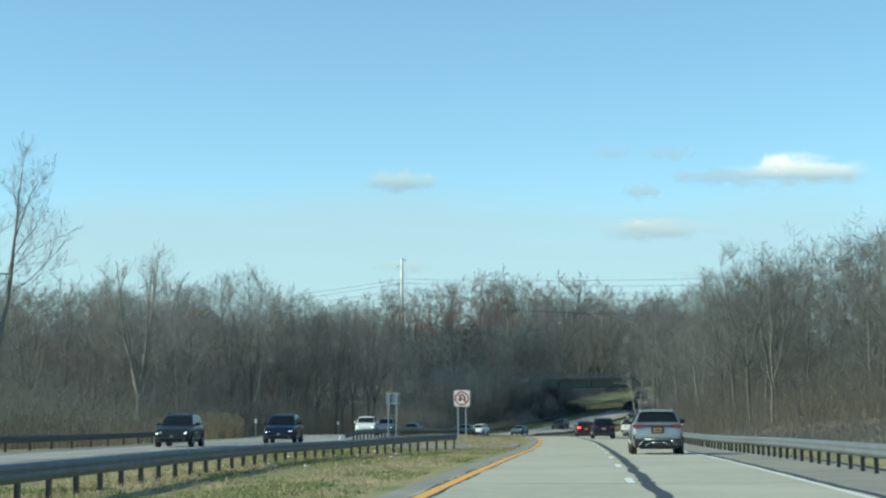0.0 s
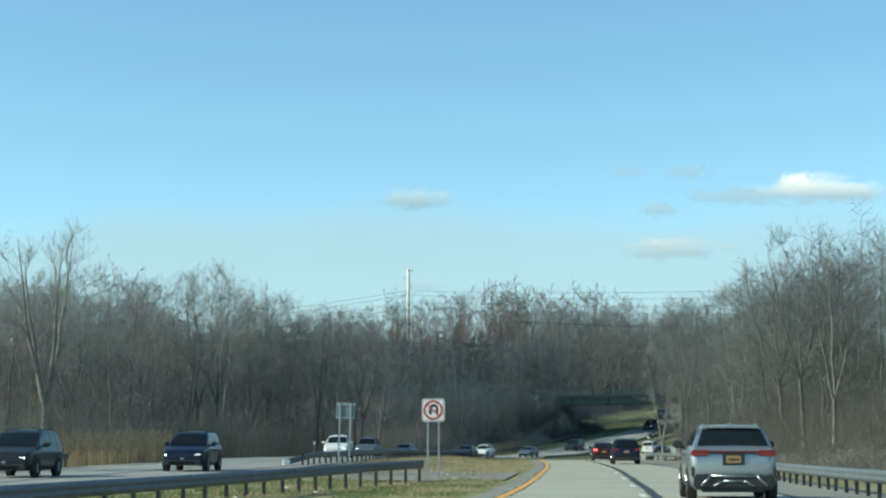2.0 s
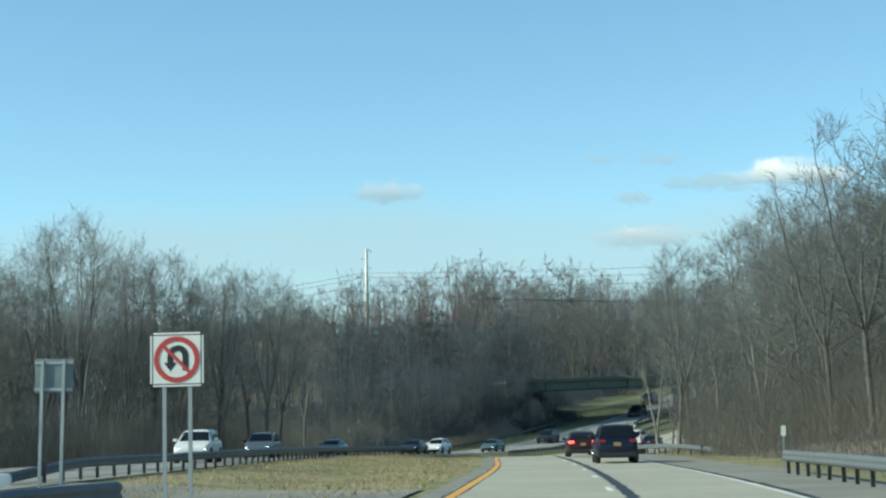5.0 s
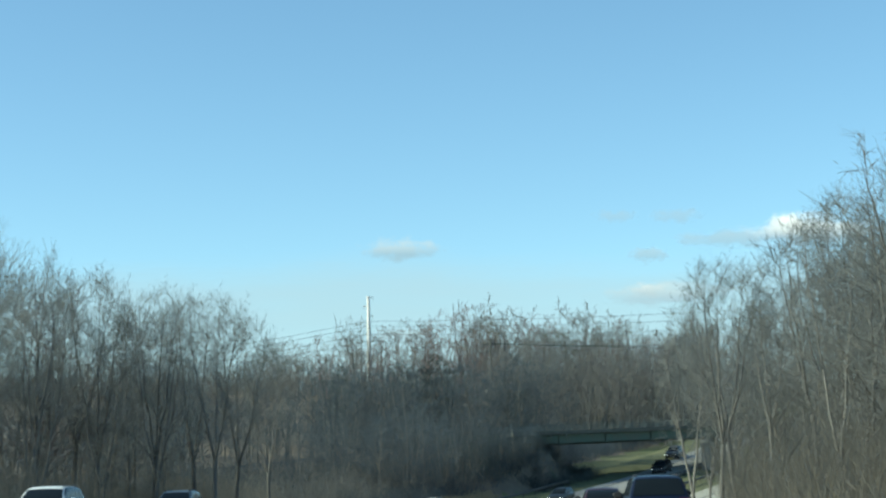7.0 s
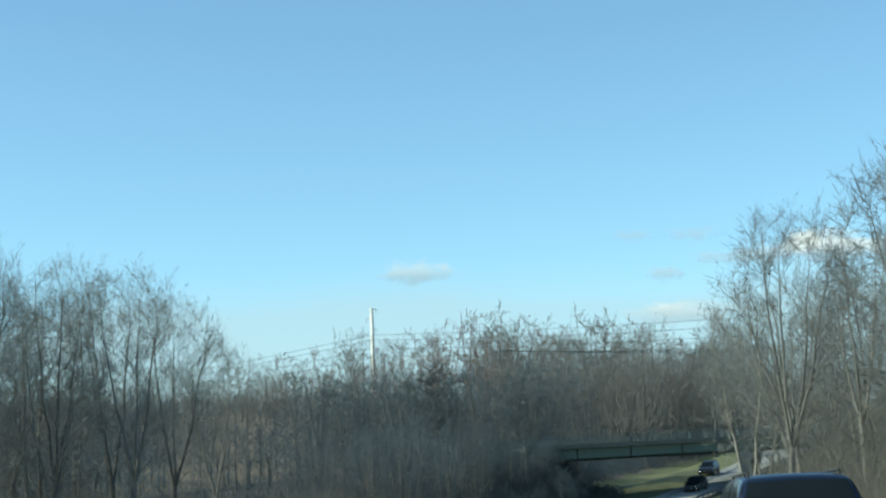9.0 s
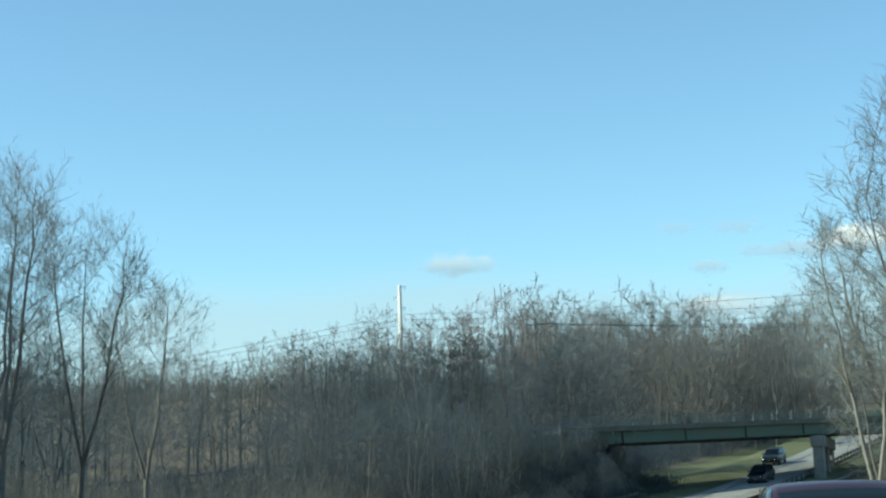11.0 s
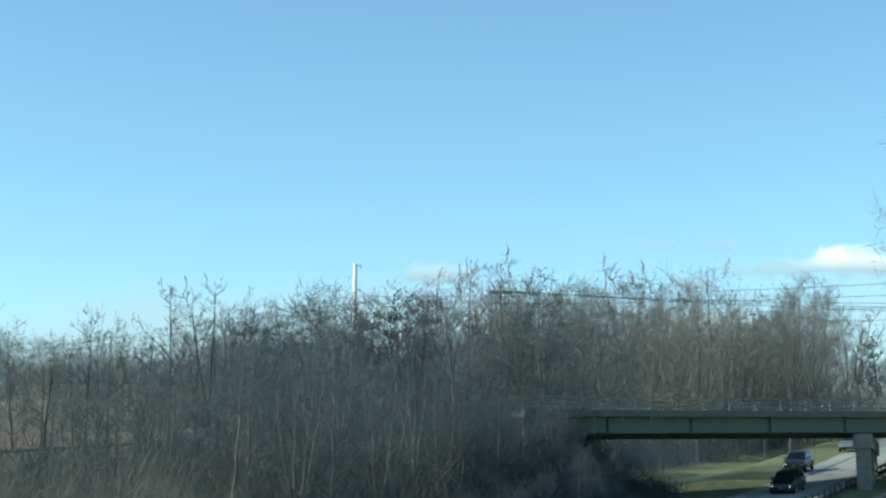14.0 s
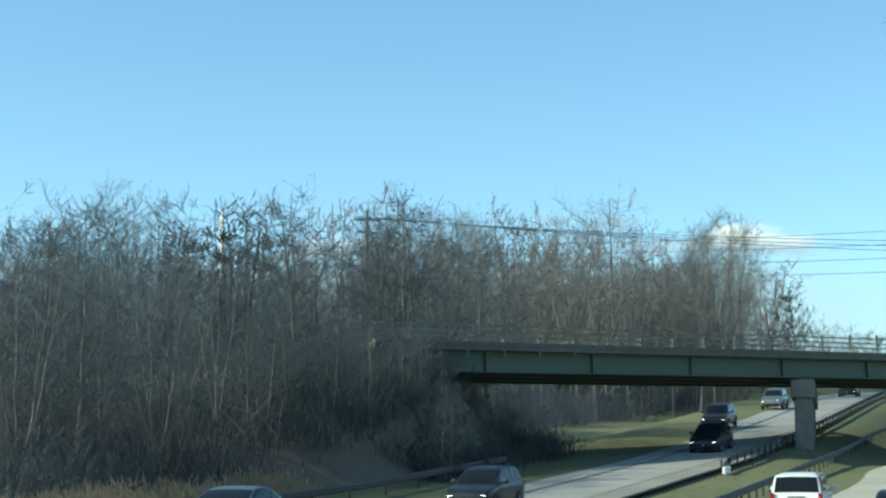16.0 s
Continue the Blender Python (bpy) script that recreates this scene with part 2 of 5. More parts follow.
def land(x, y):
    """Height of the ground."""
    z = smooth_at(LAND_Z, y)
    if y > 520:
        return z + 1.5 * noise.noise(Vector((x * 0.01, y * 0.01, 0)))
    dn, df = x - near_x(y), x - far_x(y)
    z += 0.5 * noise.noise(Vector((x * 0.03, y * 0.03, 3)))
    right = max(0.0, dn - 11)
    z += min(8.0, 0.17 * right)
    left = max(0.0, -df - 26)
    z += min(5.0, 0.07 * left)
    if -4 < dn and dn < 0 or df > 0 and dn < 0:
        mid = (near_z(y) + far_z(y)) / 2 - 0.25
        z = mid
    # embankments that carry the overbridge's approaches
    bu, bv = (x - 37.7) * 0.858 + (y - 331.5) * 0.514, -(x - 37.7) * 0.514 + (y - 331.5) * 0.858
    if -95 < bu < 150 and -25 < bv < 33:
        crest = 9.45 + 0.066 * bu + 1.2 - max(0.0, -bu - 36) * 0.02
        ends = max(0.0, min(bu + 26, 54 - bu)) * 0.62
        z = max(z, crest - ends - max(0.0, abs(bv - 4) - 5.5) * 0.5) if -80 < bu < 140 else z
    wn_ = 1 - ease(abs(dn + 0.0), 7.4, 13.0) if dn > 0 else 1 - ease(abs(dn), 6.0, 9.4)
    wf_ = 1 - ease(abs(df), 7.2, 11.0)
    z = z * (1 - wn_) + (near_z(y) - 0.075) * wn_
    z = z * (1 - wf_) + (far_z(y) - 0.075) * wf_
    return z


def ribbon(name, fx, fz, a, b, y0, y1, step, lift, material, parent=None, thick=0.0, wobble=None, kind=""):
    """A strip that follows a road between the offsets a and b from its centre line."""
    vs, fs = [], []
    n = max(2, int(round((y1 - y0) / step)) + 1)
    for i in range(n):
        y = y0 + (y1 - y0) * i / (n - 1)
        slope = (fx(y + 0.5) - fx(y - 0.5))
        k = 1 / math.hypot(1, slope)
        w = wobble(y) if wobble else 0.0
        for off in (a + w, b + w):
            vs.append((fx(y) + off * k, y - off * slope * k, fz(y) + lift))
        if thick:
            for off in (a + w, b + w):
                vs.append((fx(y) + off * k, y - off * slope * k, fz(y) + lift - thick))
    m = 4 if thick else 2
    for i in range(n - 1):
        p, q = i * m, (i + 1) * m
        fs.append((p, p + 1, q + 1, q))
        if thick:
            fs.append((p, q, q + 2, p + 2))
            fs.append((p + 1, p + 3, q + 3, q + 1))
    if thick:
        fs.append((0, 2, 3, 1))
        e = (n - 1) * m
        fs.append((e, e + 1, e + 3, e + 2))
    ob = mesh_ob(name, vs, fs, material, parent)
    if kind:
        ob["kind"] = kind
    return ob

def rail_a(y):
    return near_x(y) + smooth_at([(-30, -9.2), (24, -9.7), (45, -10.6), (65, -10.8), (85, -9.5), (100, -7.0)], y)


# ---- ground, one sheet to the horizon ----


def spaced(stops):
    out = []
    for (a, b, s) in stops:
        n = int(round((b - a) / s))
        out += [a + (b - a) * i / n for i in range(n)]
    return out + [stops[-1][1]]


GX = spaced([(-4600, -600, 500), (-600, -120, 40), (-120, -40, 5), (-40, 64, 1.6), (64, 140, 4), (140, 600, 46), (600, 4600, 500)])
GY = spaced([(-4000, -400, 450), (-400, -80, 40), (-80, 0, 5), (0, 440, 2.5), (440, 560, 6), (560, 1000, 44), (1000, 4800, 475)])
verts = [(x, y, land(x, y)) for y in GY for x in GX]
nx = len(GX)
faces, zone = [], []
for j in range(len(GY) - 1):
    for i in range(nx - 1):
        a = j * nx + i
        faces.append((a, a + 1, a + nx + 1, a + nx))
        xc, yc = (GX[i] + GX[i + 1]) / 2, (GY[j] + GY[j + 1]) / 2
        wob = 2.0 * noise.noise(Vector((xc * 0.15, yc * 0.15, 9)))
        left_edge = far_x(yc) - (12 + 4 * ease(yc, 296, 330)) + wob
        right_edge = near_x(yc) + 9.5 + wob
        bu_ = (xc - 37.7) * 0.858 + (yc - 331.5) * 0.514
        if bu_ < -20 and yc > 268 and yc < 345:
            left_edge = far_x(yc) - 7.5 + 0.6 * wob
        mown = -90 < yc < 560 and left_edge < xc < right_edge
        zone.append((2 if yc > 246 + 3 * wob else 0) if mown else 1)
ground = mesh_ob("ground", verts, faces, M_GRASS, flat=False)
ground.data.materials.append(M_LITTER)
ground.data.materials.append(M_TURF)
ground.data.polygons.foreach_set("material_index", zone)
tagged(ground, "winter grass verges and brown leaf litter under the woods", "ground", kind="structure")

# ---- carriageways ----


def carriageway(name, fx, fz, left_sh, right_sh, label, surface):
    road = tagged(ribbon(name, fx, fz, -3.68, 3.68, -80, 520, 2.5, 0.0, surface, thick=0.1), label, "road", kind="structure")
    for nm, a, b in (("paved_shoulder", -3.68 - left_sh, -3.69), ("paved_shoulder", 3.69, 3.68 + right_sh)):
        ribbon(nm, fx, fz, a, b, -80, 520, 2.5, -0.012, M_SHOULDER, road, thick=0.09)
    return road


near_road = carriageway("road_near", near_x, near_z, 0.5, 2.8, "two pale concrete lanes with a tarred centre joint and paved shoulders", M_CONCRETE)
far_road = carriageway("road_far", far_x, far_z, 2.6, 1.4, "two pale worn lanes of the oncoming carriageway with paved shoulders", M_CONCRETE_WORN)


def tar_wave(y):
    return 0.09 * noise.noise(Vector((0, y * 0.22, 1))) + 0.10 * noise.noise(Vector((0, y * 0.9, 4))) + 0.06 * noise.noise(Vector((0, y * 2.3, 7)))


ribbon("tar_joint", near_x, near_z, 0.15, 0.41, -60, 300, 0.35, 0.006, M_TAR, near_road, wobble=tar_wave)["label"] = "wavy black tar seal along the centre joint"
ribbon("tar_joint", far_x, far_z, -0.15, 0.08, -20, 460, 2.0, 0.006, M_TAR, far_road, wobble=tar_wave)
ribbon("tar_joint", near_x, near_z, -3.64, -3.30, -60, 300, 0.8, 0.0045, M_TAR, near_road, wobble=tar_wave)
ribbon("tar_joint", near_x, near_z, 3.50, 3.68, -60, 300, 1.2, 0.006, M_TAR, near_road, wobble=tar_wave)
for fx, fz, side, road in ((near_x, near_z, -1, near_road), (far_x, far_z, 1, far_road)):
    for off in ((3.42, 3.54),) if side > 0 else ((3.34, 3.56),):
        a, b = sorted((side * off[0], side * off[1]))
        ribbon("yellow_edge_line", fx, fz, a, b, -80, 480, 2.5, 0.007, M_YELLOW_PAINT if side < 0 else M_YELLOW_WORN, road)
ribbon("white_edge_line", near_x, near_z, 3.30, 3.42, -80, 480, 2.5, 0.007, M_WHITE_PAINT, near_road)
ribbon("white_edge_line", far_x, far_z, -3.44, -3.32, -80, 480, 2.5, 0.007, M_WHITE_PAINT, far_road)
for i in range(30):
    y = -14 + 12.2 * i
    ribbon("lane_dash", near_x, near_z, -0.10, 0.05, y, y + 3.0, 1.0, 0.0075, M_WHITE_PAINT, near_road)
    if y > 40:
        ribbon("lane_dash", far_x, far_z, -0.32, -0.19, y + 5, y + 8.0, 1.0, 0.0075, M_WHITE_PAINT, far_road)
for i in range(22):
    y = -20 + 18.3 * i + random.uniform(-0.5, 0.5)
    ribbon("slab_joint", near_x, near_z, -3.66, 3.66, y, y + 0.07, 0.035, 0.005, M_TAR, near_road, wobble=None)
    if i > 3:
        ribbon("slab_joint", far_x, far_z, -3.66, 3.66, y + 6, y + 6.12, 0.06, 0.005, M_TAR, far_road)
# paved crossing through the median beside the two signs
cv, cf = [], []
for i in range(15):
    s = i / 14
    for w in (0, 1):
        ya = (96 if w == 0 else 114) + (3 if w == 0 else 8) * s
        xa = near_x(ya) - 4.6
        xb = far_x(ya) + 4.6
        x = xa + (xb - xa) * s
        cv.append((x, ya, max(land(x, ya), (near_z(ya) - 0.05) * (1 - s) + (far_z(ya) - 0.05) * s - 0.12 * math.sin(s * math.pi)) + 0.02))
for i in range(14):
    cf.append((2 * i, 2 * i + 2, 2 * i + 3, 2 * i + 1))
tagged(mesh_ob("median_crossing", cv, cf, M_SHOULDER), "worn grey asphalt crossing through the grass median", "pavement", kind="structure")

# ---- bare trees ----


def tree_mesh(seed, height, radius, trunk_r, low=0.15, leaders=1, fork=0.3, limbs=30, sub=8, twig_n=4, fine=2, twig_w=0.025, lumpy=0.22, lean=0.0, twig_len=1.0, upward=0.3, lite=False):
    """A trunk that forks into limbs reaching for a lumpy rounded crown; branchlets and fine twigs grow out of one another as slivers."""
    rnd = random.Random(seed)
    tv, tf, cv, cf = [], [], [], []
    mid, half = height * (1 + low) / 2, height * (1 - low) / 2

    def swell(d):
        """How far the crown bulges in a direction."""
        return 1 + lumpy * 1.4 * noise.noise(d * 1.9 + Vector((seed, 0, 0))) + lumpy * 0.45 * noise.noise(d * 4.6 + Vector((0, seed, 0)))

    def shell(d):
        f = swell(d)
        return Vector((radius * d.x * f + lean * mid, radius * d.y * f, mid + half * d.z * f))

    def ring_path(pts, rads, sides):
        base = len(tv)
        for (p, r) in zip(pts, rads):
            for k in range(sides):
                a = 2 * math.pi * k / sides
                tv.append((p[0] + r * math.cos(a), p[1] + r * math.sin(a), p[2]))
        for i in range(len(pts) - 1):
            for k in range(sides):
                a, b = base + i * sides + k, base + i * sides + (k + 1) % sides
                tf.append((a, b, b + sides, a + sides))

    def any_dir():
        return Vector((rnd.gauss(0, 1), rnd.gauss(0, 1), rnd.gauss(0, 1))).normalized()

    def sliver(p, d, ln, w):
        e = p + d * ln
        o = Vector(((e.x - lean * mid) / radius, e.y / radius, (e.z - mid) / half))
        if o.length > 1.03 * swell(o.normalized()) and rnd.random() < 0.93:
            return
        side = d.cross(any_dir())
        side = side * (w * 0.5 / max(0.15, side.length))
        b = len(cv)
        cv.extend((p + side, p - side, p + d * ln))
        cf.append((b, b + 1, b + 2))

    def arc(p, q, bulge, n, wav=0.02):
        c = p.lerp(q, 0.5) + bulge
        out = []
        for i in range(n + 1):
            t = i / n
            w = any_dir() * ((q - p).length * wav if 0 < i < n else 0)
            out.append(p * (1 - t) ** 2 + c * 2 * t * (1 - t) + q * t * t + w)
        return out

    root = Vector((0, 0, -0.4))
    stems = []
    if leaders == 1:
        top = Vector((lean * height + rnd.gauss(0, 0.3), rnd.gauss(0, 0.3), height * 0.88))
        stems.append((arc(root, top, any_dir() * 0.03 * height, 8, 0.006), trunk_r))
    else:
        f0 = Vector((lean * height * fork, 0, height * fork))
        ring_path([root, root.lerp(f0, 0.5), f0], [trunk_r * 1.15, trunk_r, trunk_r * 0.9], 7)
        for k in range(leaders):
            a = 2 * math.pi * (k + rnd.uniform(-0.3, 0.3)) / leaders
            q = shell(Vector((math.cos(a) * 0.5, math.sin(a) * 0.5, 0.75)) * rnd.uniform(0.8, 1.0))
            stems.append((arc(f0 - Vector((0, 0, 0.2)), q, Vector((math.cos(a), math.sin(a), 0)) * radius * 0.12, 8, 0.01), trunk_r * 0.62))
    for pts, r0 in stems:
        keep = (0, 3, 6, 8) if lite else range(9)
        ring_path([pts[i] for i in keep], [r0 * (1.08 - 0.98 * i / 8) for i in keep], 3 if lite else 6)
    for k in range(limbs):
        el = math.asin(max(-0.75, min(0.98, -0.75 + 1.73 * (k + rnd.random()) / limbs)))
        az = 2.39996 * k + rnd.uniform(-0.5, 0.5)
        d = Vector((math.cos(el) * math.cos(az), math.cos(el) * math.sin(az), math.sin(el)))
        tip = shell(d) * 1.0
        tip = Vector((0, 0, mid)).lerp(tip, rnd.uniform(0.66, 0.87))
        pts, r0 = min(stems, key=lambda s: (s[0][5] - tip).xy.length + rnd.uniform(0, 0.8))
        want = tip.z - (0.35 + 0.5 * rnd.random()) * tip.xy.length - 0.4
        i = min(range(8), key=lambda n: abs(pts[n].z - max(want, height * low * 0.5)))
        q = pts[i].lerp(pts[i + 1], rnd.random() * 0.6)
        ln = (tip - q).length
        lp = arc(q, tip, Vector((0, 0, rnd.uniform(-0.10, 0.14) * ln)), 3)
        if lite:
            flat = (tip - q).cross(any_dir()).normalized() * r0 * 0.34
            b = len(tv)
            for h, p in enumerate(lp):
                tv.extend((p + flat * (1 - 0.28 * h), p - flat * (1 - 0.28 * h)))
            tf.extend((b + 2 * h, b + 2 * h + 1, b + 2 * h + 3, b + 2 * h + 2) for h in range(3))
        else:
            ring_path(lp, [r0 * 0.30 * (1.1 - 0.09 * i) * (1 - 0.28 * h) + 0.006 for h in range(4)], 3)
        for j in range(sub):
            t = 0.22 + 0.78 * (j + rnd.random()) / sub
            ii = min(2, int(t * 3))
            q2 = lp[ii].lerp(lp[ii + 1], t * 3 - ii)
            o = q2 - Vector((0, 0, mid - half * 0.6))
            d2 = (o.normalized() * 0.65 + any_dir() * 0.85 + Vector((0, 0, upward))).normalized()
            l2 = radius * rnd.uniform(0.15, 0.33)
            side = d2.cross(any_dir()).normalized()
            cp, wd = [q2, q2 + d2 * l2 * 0.5 + any_dir() * l2 * 0.07, q2 + d2 * l2 + Vector((0, 0, upward * 0.25 * l2))], twig_w * (0.42 + 0.10 * l2)
            for h, (w0, w1) in enumerate(((wd, wd * 0.7), (wd * 0.7, wd * 0.35))):
                b = len(cv)
                cv.extend((cp[h] + side * w0, cp[h] - side * w0, cp[h + 1] - side * w1, cp[h + 1] + side * w1))
                cf.append((b, b + 1, b + 2, b + 3))
            for g in range(twig_n):
                u = 0.12 + 0.88 * (g + rnd.random()) / twig_n
                h = min(1, int(u * 2))
                q3 = cp[h].lerp(cp[h + 1], min(1.0, u * 2 - h))
                d3 = (d2 * 0.75 + any_dir() * 0.75 + Vector((0, 0, upward))).normalized()
                l3 = rnd.uniform(0.45, 1.0) * (0.42 + 0.11 * radius) * twig_len
                sliver(q3, d3, l3, twig_w)
                for h in range(fine):
                    d4 = (d3 * 0.95 + any_dir() * 0.6 + Vector((0, 0, 0.4 * upward))).normalized()
                    sliver(q3 + d3 * l3 * rnd.uniform(0.15, 0.8), d4, l3 * rnd.uniform(0.4, 0.8), twig_w * 0.62)
    return tv, tf, cv, cf


def tree_thing(name, data, bark, twig, label, x, y, turn=0.0, size=1.0, group=""):
    tv, tf, cv, cf = data
    root = new(name)
    tagged(root, label, "tree", group)
    mesh_ob("trunk", tv, tf, bark, root, flat=False)
    mesh_ob("crown", cv, cf, twig, root)
    root.matrix_world = pose(x, y, land(x, y), 0, 0, turn) @ Matrix.Scale(size, 4)
    return root


# one of each kind, kept where it stands, and then copies of it
LABEL_TALL = "tall bare grey-brown tree with fine twigs at the wood's edge"
kinds, tall_of = {}, {}
spec = [
    ("fork", dict(seed=3, height=15.5, radius=4.4, trunk_r=0.27, leaders=4, fork=0.24, limbs=36, low=0.34, upward=0.45, lumpy=0.3, twig_n=6, fine=4, twig_w=0.017), M_PALE_BARK, M_TWIG_PALE, "bare tree forking low into several pale upright stems", -26.3, 138.0),
    ("tall", dict(seed=11, height=19.0, radius=4.6, trunk_r=0.17, leaders=3, fork=0.26, limbs=50, sub=9, low=0.22, upward=0.25, lumpy=0.3, twig_n=6, fine=4, twig_w=0.018), M_BARK, M_TWIG, "tall bare grey-brown tree with fine twigs at the wood's edge", -29.4, 218.4),
    ("round", dict(seed=21, height=15.0, radius=5.0, trunk_r=0.14, limbs=40, low=0.02, twig_w=0.027, upward=0.12), M_BARK, M_TWIG, "rounded bare tree with a dense brown crown of twigs", -33.0, 166.0),
    ("oval", dict(seed=25, height=16.0, radius=4.4, trunk_r=0.14, leaders=3, fork=0.3, limbs=38, low=0.06, twig_w=0.026, upward=0.2, lumpy=0.3), M_BARK, M_TWIG, "upright bare tree with a dense oval crown of twigs", -36.0, 172.0),
    ("red", dict(seed=29, height=14.0, radius=4.8, trunk_r=0.18, limbs=38, low=0.05, twig_w=0.028, upward=0.12), M_BARK, M_TWIG_RED, "bare tree with a reddish haze of budding twigs", -28.2, 178.0),
    ("birch", dict(seed=37, height=16.0, radius=3.4, trunk_r=0.17, leaders=2, fork=0.12, limbs=36, low=0.25, upward=0.3, fine=4, twig_w=0.018), M_PALE_BARK, M_TWIG_PALE, "slim pale-barked bare tree with two leaning stems", -21.0, 205.0),
    ("kinked", dict(seed=41, height=14.0, radius=4.4, trunk_r=0.13, leaders=3, fork=0.2, limbs=36, low=0.12, upward=0.0, lumpy=0.34), M_BARK, M_TWIG, "crooked bare tree with twisted upper branches", -18.6, 212.5),
    # the next two kinds carry twigs coloured darker and bluer for shade
    ("vine", dict(seed=53, height=15.0, radius=4.8, trunk_r=0.16, limbs=42, low=0.0, twig_w=0.030, lumpy=0.22, upward=0.06), M_BARK, M_TWIG_SHADE, "bare tree in the dense copse, shade put in its twig colour", -4.0, 334.0),
    ("vine_pale", dict(seed=59, height=14.5, radius=4.2, trunk_r=0.12, leaders=4, fork=0.08, limbs=34, low=0.10, twig_w=0.026, upward=0.2), M_PALE_BARK, M_TWIG_SHADE, "copse tree with shade-tinted twigs and several pale slender stems", -9.7, 326.0),
    ("ivy", dict(seed=71, height=15.0, radius=3.3, trunk_r=0.20, limbs=40, sub=8, low=0.22, twig_w=0.10, twig_len=0.36, lumpy=0.42, fine=3, upward=0.1), M_BARK, M_IVY_AND_SHADE, "ivy-clad tree with a dark grey-green crown in the copse", 0.6, 345.0),
    ("big", dict(seed=67, height=19.5, radius=8.3, trunk_r=0.38, leaders=4, fork=0.3, limbs=100, sub=10, low=0.40, twig_n=8, fine=4, lumpy=0.25, twig_w=0.015, twig_len=0.6, upward=0.12), M_PALE_BARK, M_TWIG_PALE, "large spreading bare tree overhanging the road's edge", 31.8, 266.0),
]


def plant(key, x, y, top=None, turn=None, group="", size=None):
    """A copy of a kind of tree; top: the height over the datum that its crown reaches."""
    s = size or max(0.3, (top - land(x, y)) / tall_of[key])
    t = copy_thing(kinds[key], pose(x, y, land(x, y) - 0.1, random.gauss(0, 2), random.gauss(0, 2), random.uniform(0, 360) if turn is None else turn))
    w = s * random.uniform(0.9, 1.1)
    t.scale = (w, w, s)
    if group:
        t["group"] = group
    return t


FIRST_SIZE = {"tall": 1.16, "red": 1.06, "ivy": 1.06, "vine": 1.05, "vine_pale": 0.8, "round": 0.92, "oval": 0.9}
for key, kw, bark, twig, label, x, y in spec:
    made = tree_mesh(**kw)
    tall_of[key] = float(np.percentile([v[2] for v in made[2]], 99.6))
    kinds[key] = tree_thing("bare_tree", made, bark, twig, label, x, y, turn=random.uniform(0, 360), size=FIRST_SIZE.get(key, 1.0))

# trees whose places are known, with the height of their crowns' tops
for key, x, y, top in [("fork", -28.6, 103.5, 17.6), ("birch", -22.4, 207.5, 17.8), ("tall", -25.2, 207.0, 20.0), ("tall", -20.0, 217.0, 17.6), ("tall", -16.4, 218.5, 16.9), ("kinked", -15.4, 214, 14.0),
                       ("tall", -12.5, 221.0, 16.3), ("tall", -12.6, 233.0, 16.2), ("tall", -14.6, 226.5, 16.8), ("tall", -10.6, 238.5, 13.9), ("round", -19.0, 224, 16.0), ("birch", -17.4, 229.5, 15.5), ("round", -23.5, 213, 16.5), ("oval", -21.5, 229.0, 15.8),
                       ("tall", 22.8, 217.2, 17.4), ("oval", 24.4, 220.5, 17.4), ("birch", 21.5, 221.0, 13.5), ("oval", 24.6, 206.0, 15.8), ("oval", 26.4, 201.0, 17.2), ("tall", 28.8, 199.5, 18.8), ("kinked", 26.8, 191.0, 16.4),
                       ("oval", 25.0, 158.0, 17.4), ("kinked", 25.4, 149.5, 17.4), ("kinked", 25.0, 239, 11.5), ("kinked", 27.5, 245, 12.5)]:
    plant(key, x, y, top + 0.5, group="trees along the road")
taken = [(-26.3, 138.0), (-28.2, 178.0), (-29.4, 218.4), (31.8, 266.0)]


def scatter(n, inside, keys, x0, x1, y0, y1, gap, top, group):
    tries = 0
    while n and tries < 20000:
        tries += 1
        x, y = random.uniform(x0, x1), random.uniform(y0, y1)
        if not inside(x, y) or any((x - a) ** 2 + (y - b) ** 2 < gap * gap for a, b in taken):
            continue
        taken.append((x, y))
        plant(random.choice(keys), x, y, top(x, y) + random.gauss(0, 0.8), group=group)
        n -= 1


def right_wood(y):
    """Edge of the wood on the right, which comes nearer as the road goes on."""
    return near_x(y) + 13.5 + 10 * (1 - ease(y, 105, 185))


# how high the crowns of each wood reach
LEFT_TOP = [(60, 11.0), (120, 12.2), (150, 12.8), (178, 15.4), (205, 17.6), (240, 16.4), (300, 15.4)]
HILL_TOP = [(-200, 33), (-120, 33.5), (-80, 35), (-50, 36.5), (-30, 38.5), (-15, 42), (0, 44), (25, 44.5), (34, 42.5), (45, 39.2), (58, 40.5), (70, 36.5), (85, 34), (120, 34), (240, 35)]
COPSE_TOP = [(-60, 16.5), (-30, 18.6), (-20, 20.0), (-11, 21.4), (-6.5, 20.0), (0, 21.0), (5, 21.2), (13.5, 22.4), (17, 21.4), (22, 19.5)]


def left_top(x, y):
    return smooth_at(LEFT_TOP, y)


def right_top(x, y):
    return 15.3 + min(3.2, 0.36 * max(0.0, x - right_wood(y)))


def copse_top(x, y):
    return smooth_at(COPSE_TOP, x) - 0.7


def bridge_v(x, y):
    return -(x - 37.7) * 0.514 + (y - 331.5) * 0.858


def clear_of_fork(x, y):
    """Keeps the wood's edge open in front of the pale forked tree."""
    return not (y < 150 and x > -33)


